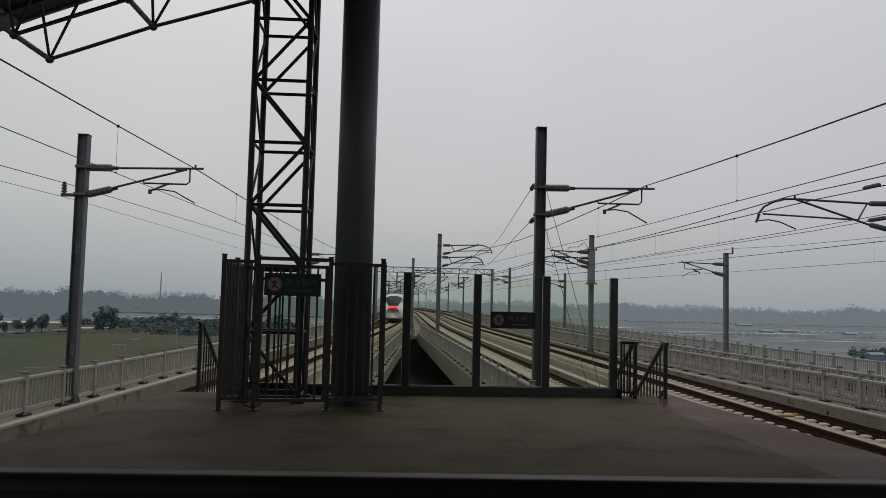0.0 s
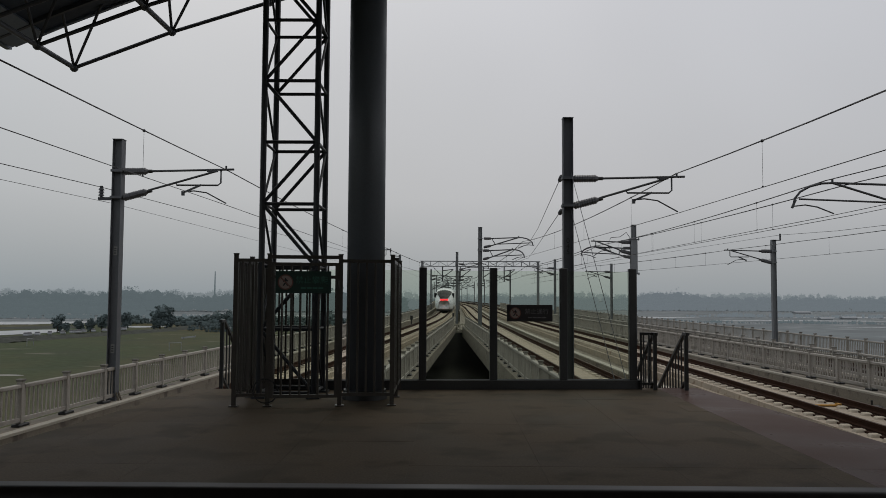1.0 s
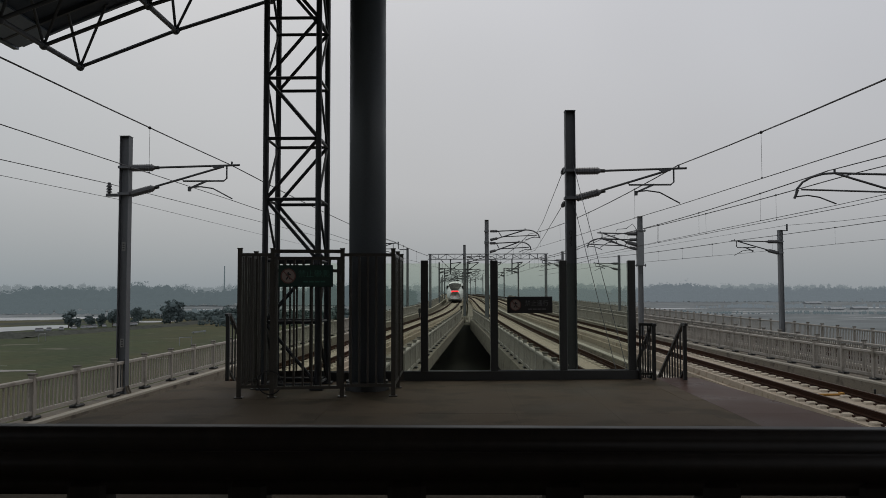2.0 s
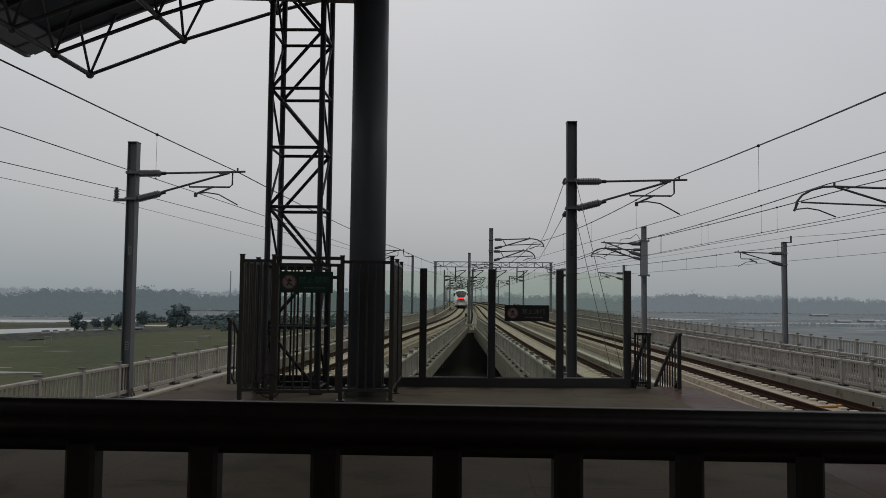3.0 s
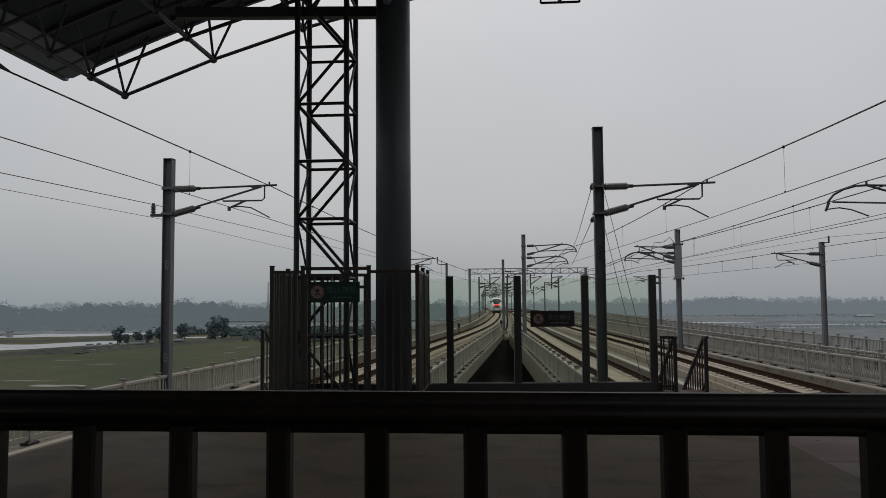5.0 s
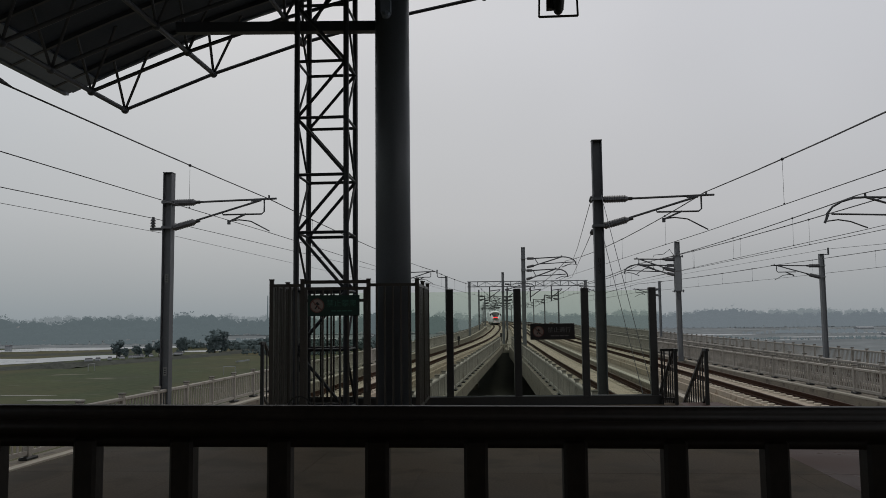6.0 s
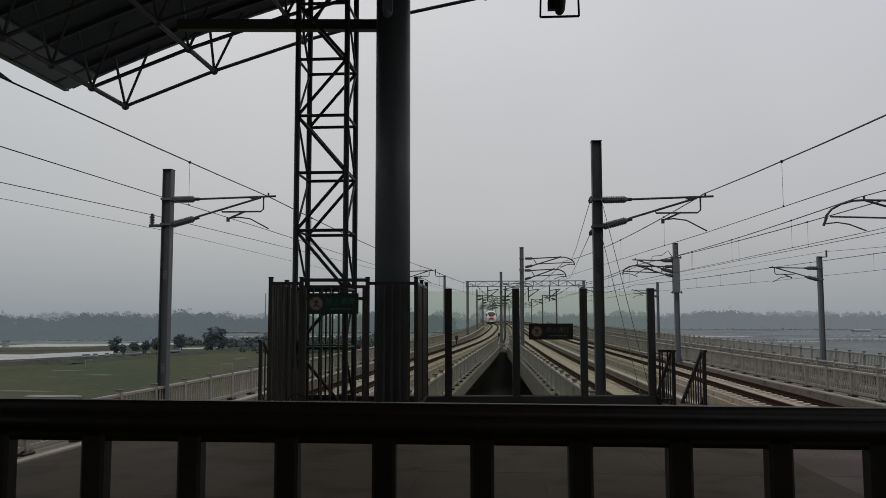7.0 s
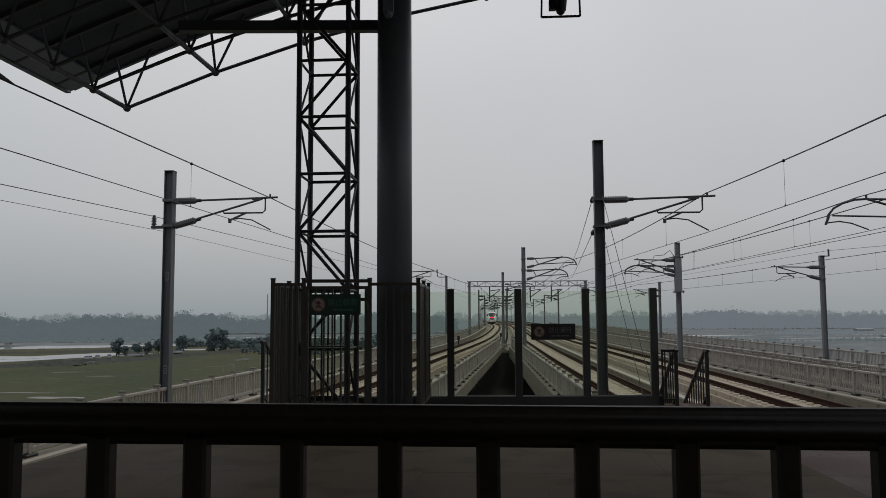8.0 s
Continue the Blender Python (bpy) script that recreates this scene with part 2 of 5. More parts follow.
PARAPET_W = curve_of([(-11.4, -30), (-8.95, 18), (-8.3, 31), (-7.2, 53), (-5.6, 80), (-4.1, 112), (-3.45, 140), (-3.15, 180)] + [(x - 3.0, y) for y, x in FAR])
VOID_W = curve_of([(-1.60, 13), (-0.69, 37), (0.77, 75), (0.86, 78)])
VOID_E = curve_of([(3.50, 13), (2.80, 42), (1.95, 76), (1.9, 78)])
PARAPET_E = curve_of([(16.0, -30), (14.4, 18), (13.95, 26), (13.45, 36), (13.1, 52), (12.7, 75), (12.1, 110), (11.8, 140), (11.7, 180)] + [(x + 11.7, y) for y, x in FAR])
PARAPET_CW = curve_of([(16.6, -30), (15.9, 30), (15.2, 70), (14.9, 120), (14.0, 180)] + [(x + 13.9, y) for y, x in FAR])
PARAPET_CE = curve_of([(22.6, -30), (22.4, 30), (21.9, 70), (20.6, 120), (19.4, 180)] + [(x + 19.2, y) for y, x in FAR])
RAIL_Z, DECK_Z, KERB_Z, GROUND_Z = -1.3, -2.05, -1.36, -14.0
GLASS_A, GLASS_B = Vector((0.11, 13.37, 0)), Vector((3.65, 13.62, 0))


def rise(y):
    """Lifts the far line a little, fitted so the train sits right in the camera's view."""
    s = min(1.0, max(0.0, (y - 85) / 100))
    return 0.5 * s * s * (3 - 2 * s)


def steps(y0, y1, near=2.0, grow=1.02):
    ys, d = [y0], near
    while ys[-1] < y1:
        ys.append(min(y1, ys[-1] + d))
        d = near if ys[-1] < 60 else min(12.0, d * grow)
    return ys


def ribbon(at, y0, y1, profile, near=2.0):
    """Vertices and faces of a profile (dx, z) swept along a line of the plan."""
    ys = steps(y0, y1, near)
    k = len(profile)
    verts = [(at(y) + dx, y, z + rise(y)) for y in ys for dx, z in profile]
    faces = [(i * k + j, i * k + (j + 1) % k, (i + 1) * k + (j + 1) % k, (i + 1) * k + j) for i in range(len(ys) - 1) for j in range(k)]
    faces += [tuple(range(k - 1, -1, -1)), tuple((len(ys) - 1) * k + j for j in range(k))]
    return verts, faces


def swept(name, at, y0, y1, profile, mat, parent=None, label="", near=2.0):
    ob = new(name, sheet(name, *ribbon(at, y0, y1, profile, near), mat))
    ob.parent = parent
    return tagged(ob, label)


def rect(x0, x1, z0, z1):
    return [(x0, z0), (x1, z0), (x1, z1), (x0, z1)]


# ---- ground and distance ----
def field_material():
    """Grass that wears to dry yellow-brown turf and bare pale mud, in patches drawn out across the flats."""
    m = material("meadow_and_mud", (0.062, 0.076, 0.042), 0.95, var=0.35, size=30, fine=0.5, bump=0, spec=0.05)
    n, k = m.node_tree.nodes, m.node_tree.links
    bsdf = n["Principled BSDF"]
    last = bsdf.inputs["Base Color"].links[0].from_socket
    geo = n.new("ShaderNodeNewGeometry")
    for scale, stretch, lo, hi, colour in ((0.011, 1.0, 0.41, 0.60, (0.100, 0.088, 0.050)), (0.035, 2.5, 0.54, 0.66, (0.064, 0.072, 0.046)), (0.06, 3.5, 0.62, 0.70, (0.155, 0.145, 0.115))):
        mp = n.new("ShaderNodeMapping")
        mp.inputs["Scale"].default_value = (scale, scale * stretch * 0.6, scale)
        noise = n.new("ShaderNodeTexNoise")
        noise.inputs["Scale"].default_value = 1.0
        noise.inputs["Detail"].default_value = 6
        noise.inputs["Roughness"].default_value = 0.6
        ramp = n.new("ShaderNodeMapRange")
        ramp.inputs["From Min"].default_value, ramp.inputs["From Max"].default_value = lo, hi
        mx = n.new("ShaderNodeMix")
        mx.data_type = "RGBA"
        mx.inputs["B"].default_value = (*colour, 1)
        k.new(geo.outputs["Position"], mp.inputs["Vector"])
        k.new(mp.outputs[0], noise.inputs["Vector"])
        k.new(noise.outputs["Fac"], ramp.inputs["Value"])
        k.new(ramp.outputs[0], mx.inputs["Factor"])
        k.new(last, mx.inputs["A"])
        last = mx.outputs["Result"]
    k.new(last, bsdf.inputs["Base Color"])
    return m


M_FIELD = field_material()
# Dark soil colour carries the shade that falls under the viaducts.
M_SOIL_SHADE = material("soil_with_shade", (0.034, 0.035, 0.026), 0.95, var=0.35, size=3, fine=2, bump=0.2)
M_MUD = material("wet_pale_mud", (0.20, 0.19, 0.165), 0.6, var=0.25, size=3, fine=1, bump=0)
# Pale base colour holds part of the sky's reflection.
M_WATER = material("pond_water_sky_tone", (0.27, 0.29, 0.295), 0.32, var=0.05, size=20, fine=1, bump=0)
# Leaf colour is lightened and blued so that it carries haze.
M_LEAF = material("haze_toned_foliage", (0.130, 0.166, 0.168), 0.95, var=0.2, size=2.5, fine=3, bump=0, spec=0.05)
# The three far materials carry the haze of distance as emission.
M_FAR_GLOW = material("haze_glow_far", (0.015, 0.019, 0.019), 0.95, spec=0.0, var=0.10, size=30, fine=0.5, bump=0)
far_shade = M_FAR_GLOW.node_tree.nodes["Principled BSDF"]
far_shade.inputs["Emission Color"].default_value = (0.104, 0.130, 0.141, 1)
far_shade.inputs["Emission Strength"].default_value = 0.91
# Far ground colour is raised and blued to carry the haze.
M_HAZE_FLATS = material("haze_toned_flats", (0.178, 0.195, 0.198), 0.95, var=0.30, size=45, fine=0.05, bump=0, spec=0.05, stain=(0.245, 0.258, 0.258), stain_at=0.55)
M_HAZE_GLOW = material("haze_glow_pale", (0.022, 0.027, 0.028), 0.95, spec=0.0, var=0.08, size=30, fine=0.5, bump=0)
haze_shade = M_HAZE_GLOW.node_tree.nodes["Principled BSDF"]
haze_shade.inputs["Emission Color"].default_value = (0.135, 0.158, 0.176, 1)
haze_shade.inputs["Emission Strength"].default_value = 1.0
M_FAINT_GLOW = material("haze_glow_faint", (0.015, 0.018, 0.018), 0.95, spec=0.0, var=0.06, size=60, fine=0.2, bump=0)
faint_shade = M_FAINT_GLOW.node_tree.nodes["Principled BSDF"]
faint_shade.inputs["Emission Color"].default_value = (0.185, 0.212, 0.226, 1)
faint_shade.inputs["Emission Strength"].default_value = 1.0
# Hedge colour has the same haze mixed into its base.
M_WOOD_MID = material("haze_toned_hedge", (0.108, 0.138, 0.136), 0.95, var=0.2, size=8, fine=0.9, bump=0, spec=0.05)
M_GRASSBANK = material("rough_bank_grass", (0.066, 0.070, 0.060), 0.95, var=0.35, size=5, fine=0.8, bump=0, spec=0.05)
M_WHITE = material("white_painted_tube", (0.26, 0.27, 0.27), 0.6, var=0.08)
M_BARK = material("tree_bark", (0.10, 0.08, 0.06), 0.9, var=0.2)
M_PALEWALL = material("pale_far_walls", (0.30, 0.315, 0.325), 0.9, var=0.1)
M_BLUEROOF = material("blue_sheet_roof", (0.10, 0.16, 0.26), 0.6, var=0.1)

ground = new("ground", sheet("ground", [(-4500, -300, GROUND_Z), (4500, -300, GROUND_Z), (4500, 4700, GROUND_Z), (-4500, 4700, GROUND_Z)], [(0, 1, 2, 3)], M_FIELD))
tagged(ground, "flat green and brown meadow with muddy patches", "ground", kind="structure")
flats = new("ground", sheet("ground", [(-4500, 440, GROUND_Z + 0.02), (-60, 440, GROUND_Z + 0.02), (30, 60, GROUND_Z + 0.02), (4500, 60, GROUND_Z + 0.02), (4500, 4690, GROUND_Z + 0.02), (-4500, 4690, GROUND_Z + 0.02)], [(0, 1, 2, 3, 4, 5)], M_HAZE_FLATS))
tagged(flats, "far flats to the horizon, haze put into the colour", "ground", kind="structure")
soil = new("ground", sheet("ground", [(-7, -60, GROUND_Z + 0.03), (8, -60, GROUND_Z + 0.03), (8, 150, GROUND_Z + 0.03), (-7, 150, GROUND_Z + 0.03)], [(0, 1, 2, 3)], M_SOIL_SHADE))
tagged(soil, "soil under the viaduct, its shade painted into the colour", "ground", kind="structure")


# Bank added below the decks so the gap between them stays dark.
mound = thing("embankment", "bank added under the viaducts to keep the gap dark", "ground", kind="structure")
swept("bank", lambda y: 3.0, 8, 150, [(-14, GROUND_Z), (15, GROUND_Z), (9, -5.3), (-8, -5.3)], M_SOIL_SHADE, mound, near=6.0)


def pond(cx, cy, rx, ry, seed, z=0.06, label="pale still pond in the meadow", turn=0.0, mat=None, name="water"):
    rng = random.Random(seed)
    n = 40
    ph = [rng.uniform(0, 6.28) for _ in range(4)]
    verts = []
    for i in range(n):
        a = 2 * math.pi * i / n
        r = 1 + 0.16 * math.sin(2 * a + ph[0]) + 0.12 * math.sin(3 * a + ph[1]) + 0.08 * math.sin(5 * a + ph[2])
        u, v, q = rx * r * math.cos(a), ry * r * math.sin(a), radians(turn)
        verts.append((cx + u * math.cos(q) - v * math.sin(q), cy + u * math.sin(q) + v * math.cos(q), GROUND_Z + z + 0.004 * (seed % 9)))
    return tagged(new(name, sheet(name, verts, [tuple(range(n))], mat or M_WATER)), label, "pond" if name == "water" else "mud", kind="structure")


def clumps(rng, centres, squash=0.8, sub=1):
    """Uneven leaf clumps as one list of vertices and faces."""
    proto = bmesh.new()
    bmesh.ops.create_icosphere(proto, subdivisions=sub, radius=1)
    base = np.array([v.co[:] for v in proto.verts])
    tri = np.array([[v.index for v in f.verts] for f in proto.faces])
    proto.free()
    verts, faces, k = [], [], 0
    for x, y, z, r in centres:
        w = 1 + np.array([rng.uniform(-0.28, 0.28) for _ in range(len(base))])
        v = base * w[:, None] * r * np.array([rng.uniform(0.8, 1.25), rng.uniform(0.8, 1.25), squash * rng.uniform(0.8, 1.2)]) + np.array([x, y, z])
        verts.append(v)
        faces.append(tri + k)
        k += len(base)
    return np.concatenate(verts).tolist(), np.concatenate(faces).tolist()


def leaves(rng, centres, count, size):
    """Loose leaf sprays scattered through the clumps, as separate small triangles."""
    c = np.repeat(np.array(centres, float), count, axis=0)
    k = len(c)
    d = rng.normal(size=(k, 3))
    d /= np.linalg.norm(d, axis=1)[:, None]
    mid = c[:, :3] + d * (c[:, 3] * rng.uniform(0.30, 1.02, k))[:, None] * np.array([1, 1, 0.85])
    a, b = rng.normal(size=(k, 3)), rng.normal(size=(k, 3))
    a *= (size * rng.uniform(0.5, 1.2, k) / np.linalg.norm(a, axis=1))[:, None]
    b *= (size * rng.uniform(0.5, 1.2, k) / np.linalg.norm(b, axis=1))[:, None]
    verts = np.stack([mid + a, mid + b, mid - 0.6 * (a + b)], 1).reshape(-1, 3)
    return verts.tolist(), np.arange(3 * k).reshape(-1, 3).tolist()


def foliage(name, seed, cores, clump_list, count, size, mat):
    """Small solid cores wrapped in loose sprays, in one mesh."""
    v, f = clumps(random.Random(seed), cores)
    lv, lf = leaves(np.random.RandomState(seed), clump_list, count, size)
    k = len(v)
    return sheet(name, v + lv, f + [(a + k, b + k, c + k) for a, b, c in lf], mat)


def woodland(x0, x1, y, depth, height, seed, mat, label, gap=0.0, step=5.0, lump=40.0, low=0.62, count=9, name="woodland", slant=0.0):
    """A belt of single crowns of uneven height."""
    rng = random.Random(seed)
    cores, cs, x = [], [], x0
    while x < x1:
        swell = low + (1 - low) * (0.5 + 0.5 * math.sin(x / lump + seed) * math.sin(x / (lump * 0.37) + 2 * seed))
        if rng.random() < 0.03:
            swell *= 1.22
        if rng.random() >= gap:
            for _ in range(3):
                h = height * swell * rng.uniform(0.72, 1.0)
                r = h * rng.uniform(0.24, 0.36)
                px, py = x + rng.uniform(-step, step), y + slant * (x - x0) + rng.uniform(-depth, depth)
                cores.append((px, py, GROUND_Z + h - r * 1.15, r * 0.8))
                cores.append((px, py, GROUND_Z + h * 0.34, h * 0.36))
                for _ in range(9):
                    a, u = rng.uniform(0, 6.28), rng.uniform(-0.5, 1)
                    q = math.sqrt(1 - u * u) * r * 0.85
                    cs.append((px + q * math.cos(a), py + q * math.sin(a), GROUND_Z + h - r + u * r * 0.8, r * rng.uniform(0.22, 0.42)))
                for _ in range(3):
                    cs.append((px + rng.uniform(-1, 1) * r, py - 0.3 * r, GROUND_Z + h * rng.uniform(0.08, 0.4), r * 0.45))
        x += step * rng.uniform(0.7, 1.3)
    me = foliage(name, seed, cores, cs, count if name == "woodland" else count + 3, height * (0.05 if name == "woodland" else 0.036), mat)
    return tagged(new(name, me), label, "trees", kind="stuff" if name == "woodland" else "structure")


def tree(x, y, height, width, seed, label="small rounded haze-toned tree in the meadow"):
    rng = random.Random(seed)
    root = thing("tree", label, "tree", (x, y, GROUND_Z), group="meadow trees")
    bm = bmesh.new()
    tube(bm, (0, 0, 0), (0.1, 0, height * 0.5), 0.035 * height, 8, 0.018 * height)
    tips = []
    for _ in range(11):
        a, rr, z = rng.uniform(0, 6.28), rng.uniform(0.12, 0.34), rng.uniform(0.22, 0.86)
        tip = (width * rr * math.cos(a), width * rr * math.sin(a), height * z)
        tips.append(tip)
        tube(bm, (0.05, 0, height * rng.uniform(0.2, 0.45)), tip, 0.013 * height, 5, 0.004 * height)
    part("trunk", bm, M_BARK, root)
    cores, cs = [], []
    for tx, ty, tz in tips + [(0, 0, height * 0.62)]:
        r = width * rng.uniform(0.14, 0.22)
        cores.append((tx * 0.8, ty * 0.8, tz, r * 0.95))
        for _ in range(16):
            a, u = rng.uniform(0, 6.28), rng.uniform(-1, 1)
            q = math.sqrt(1 - u * u) * r
            cs.append((tx + q * math.cos(a), ty + q * math.sin(a), min(height, max(height * 0.08, tz + u * r * 1.2)), r * rng.uniform(0.3, 0.55)))
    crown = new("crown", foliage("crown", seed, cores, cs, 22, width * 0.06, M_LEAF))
    crown.parent = root
    return root


# ---- viaducts ----
def viaduct(name, lines, y0, y1, label, z=0.0):
    """A box-girder deck with thin side flanges between two lines of the plan."""
    west, east = lines
    root = thing(name, label, "viaduct", kind="structure")
    ys = steps(y0, y1)
    verts, faces = [], []
    for y in ys:
        w, e = west(y), east(y)
        m = min(2.7, (e - w) * 0.38)
        for x, zz in ((w - 0.18, -1.72), (w + 0.5, -2.05), (e - 0.5, -2.05), (e + 0.18, -1.72), (e + 0.16, -1.90), (e - m, -2.6), (e - m - 0.3, -4.6), (w + m + 0.3, -4.6), (w + m, -2.6), (w - 0.16, -1.90)):
            verts.append((x, y, zz + z + rise(y)))
    k = 10
    for i in range(len(ys) - 1):
        for j in range(k):
            faces.append((i * k + j, i * k + (j + 1) % k, i * k + k + (j + 1) % k, i * k + k + j))
    faces += [tuple(range(k - 1, -1, -1)), tuple(len(verts) - k + j for j in range(k))]
    deck = new("deck", sheet("deck", verts, faces, M_CONC_OLD))
    deck.parent = root
    for y in range(int(y0) + 20, int(y1) - 5, 32):
        cx = (west(y) + east(y)) / 2
        bm = bmesh.new()
        box(bm, cx, y, (DECK_Z - 2.5 + GROUND_Z) / 2 + z, 2.4, 1.8, DECK_Z - 2.5 - GROUND_Z)
        bevel(bm, 0.25, 2)
        part("pier", bm, M_CONC_OLD, root)
    return root


viaduct("viaduct", (PARAPET_W, lambda y: VOID_W(y) if y < 78 else (TRACK_D(y) + TRACK_A(y)) / 2 - 0.32), -40, 429, "weathered concrete viaduct deck carrying one railway track")
viaduct("viaduct", (lambda y: VOID_E(y) if y < 78 else (TRACK_D(y) + TRACK_A(y)) / 2 + 0.32, PARAPET_E), -40, 429, "weathered concrete viaduct deck carrying two railway tracks")
viaduct("viaduct", (PARAPET_CW, PARAPET_CE), -40, 429, "neighbouring concrete viaduct deck", z=-0.05)


def kerb(at, y0, y1, side, z=0.0, low=-2.1, label="stained concrete cable-trough kerb with a pale top"):
    """Inner kerb wall beside a parapet, with a paler coping, and the edge beam under the railing."""
    root = thing("kerb", label, "kerb", kind="structure")
    swept("kerb_wall", at, y0, y1, rect(0.27, 0.46, DECK_Z + z, KERB_Z + z - 0.06) if side > 0 else rect(-0.46, -0.27, DECK_Z + z, KERB_Z + z - 0.04), M_CONC_OLD, root)
    a, b = sorted((side * 0.26, side * 0.48))
    swept("coping", at, y0, y1, rect(a, b, KERB_Z + z - 0.06, KERB_Z + z), M_COPING, root)
    # Darker concrete on the beam also stands for the shadowed gap beside the coping.
    swept("edge_beam", at, y0, y1, rect(-0.22, 0.22, low + z, KERB_Z - 0.02 + z), M_CONC_OLD, root)
    return root


BAY, RAIL_H, BARS = 1.9, 0.86, 10


def railing_meshes():
    def top(bm):
        box(bm, 0, 0, 1.02 * RAIL_H, 0.13, BAY - 0.14, 0.085)
        bevel(bm, 0.015)

    def bottom(bm):
        box(bm, 0, 0, 0.17 * RAIL_H, 0.09, BAY - 0.14, 0.09)

    def bars(bm):
        for i in range(BARS):
            box(bm, 0, -BAY / 2 + 0.07 + (i + 0.5) * (BAY - 0.14) / BARS, 0.595 * RAIL_H, 0.026, 0.050, 0.76 * RAIL_H)

    def one(bm):
        box(bm, 0, 0, 0.595 * RAIL_H, 0.026, 0.050, 0.76 * RAIL_H)

    def post(bm):
        box(bm, 0, 0, 0.58 * RAIL_H, 0.13, 0.12, 1.16 * RAIL_H)
        bevel(bm, 0.012)
    def cap(bm):
        box(bm, 0, 0, 1.175 * RAIL_H, 0.17, 0.16, 0.05)
        bevel(bm, 0.012)

    def foot(bm):
        box(bm, 0.02, 0, 0.03, 0.20, 0.42, 0.07)
        bevel(bm, 0.02)
    made = {}
    for nm, f in (("top_rail", top), ("bottom_rail", bottom), ("balusters", bars), ("baluster", one), ("post", post), ("cap", cap), ("foot", foot)):
        bm = bmesh.new()
        f(bm)
        made[nm] = mesh_of(nm, bm, {"cap": M_CAP, "foot": M_BLACK}.get(nm, M_CONC))
    return made


RAILING = railing_meshes()


def concrete_railing(at, y0, y1, z=0.0, label="pale grey precast concrete balustrade along the viaduct edge", phase=0.0, near=(0, 0)):
    root = thing("balustrade", label, "railing", group="viaduct balustrades")
    y = y0 + phase
    while y < y1:
        nxt = y + BAY
        xa, xb = at(y), at(nxt)
        a = math.atan2(-(xb - xa), BAY)
        cx, cy = (xa + xb) / 2, y + BAY / 2
        pieces = [("post", xa, y), ("cap", xa, y), ("top_rail", cx, cy), ("bottom_rail", cx, cy)]
        if near[0] <= y < near[1]:
            pieces.append(("foot", xa, y))
            for i in range(BARS):
                u = ((i + 0.5) / BARS - 0.5) * (BAY - 0.14)
                pieces.append(("baluster", cx - u * math.sin(a), cy + u * math.cos(a)))
        else:
            pieces.append(("balusters", cx, cy))
        for nm, x, yy in pieces:
            ob = new(nm, RAILING[nm])
            ob.parent = root
            ob.location, ob.rotation_euler = (x, yy, KERB_Z - 0.02 + z + rise(yy)), (0, 0, a)
            if nm == "balusters":
                tagged(ob, kind="stuff")
        y = nxt
    return root


kerb(PARAPET_W, -30, 200, 1)
kerb(VOID_W, 14.2, 78, -1, low=-1.90)
kerb(VOID_E, 14.2, 78, 1, low=-2.35)
kerb(PARAPET_E, -30, 200, -1)
kerb(PARAPET_CW, -30, 160, 1, -0.05)
kerb(PARAPET_CE, -30, 160, -1, -0.2)
concrete_railing(PARAPET_W, -5, 180, near=(10, 60))
concrete_railing(VOID_W, 14.3, 76.5, near=(14, 50))
concrete_railing(VOID_E, 14.3, 76.5, near=(14, 50))
concrete_railing(PARAPET_E, 3, 180, near=(14, 62))
concrete_railing(PARAPET_CW, 3, 150, -0.05, phase=0.7)
concrete_railing(PARAPET_CE, 3, 150, -0.2, phase=1.2)


# ---- tracks ----
def rail_profile(dx, z):
    return [(dx - 0.075, z - 0.176), (dx + 0.075, z - 0.176), (dx + 0.075, z - 0.16), (dx + 0.012, z - 0.13), (dx + 0.012, z - 0.05),
            (dx + 0.036, z - 0.04), (dx + 0.036, z), (dx - 0.036, z), (dx - 0.036, z - 0.04), (dx - 0.012, z - 0.05), (dx - 0.012, z - 0.13), (dx - 0.075, z - 0.16)]


def block_mesh():
    bm = bmesh.new()
    vs = box(bm, 0, 0, -0.02, 0.30, 0.28, 0.12)
    for v in vs:
        if v.co.z > 0:
            v.co.x *= 0.7
            v.co.y *= 0.7
    bevel(bm, 0.02)
    return mesh_of("sleeper_block", bm, M_BLOCK)


BLOCK_MESH = block_mesh()


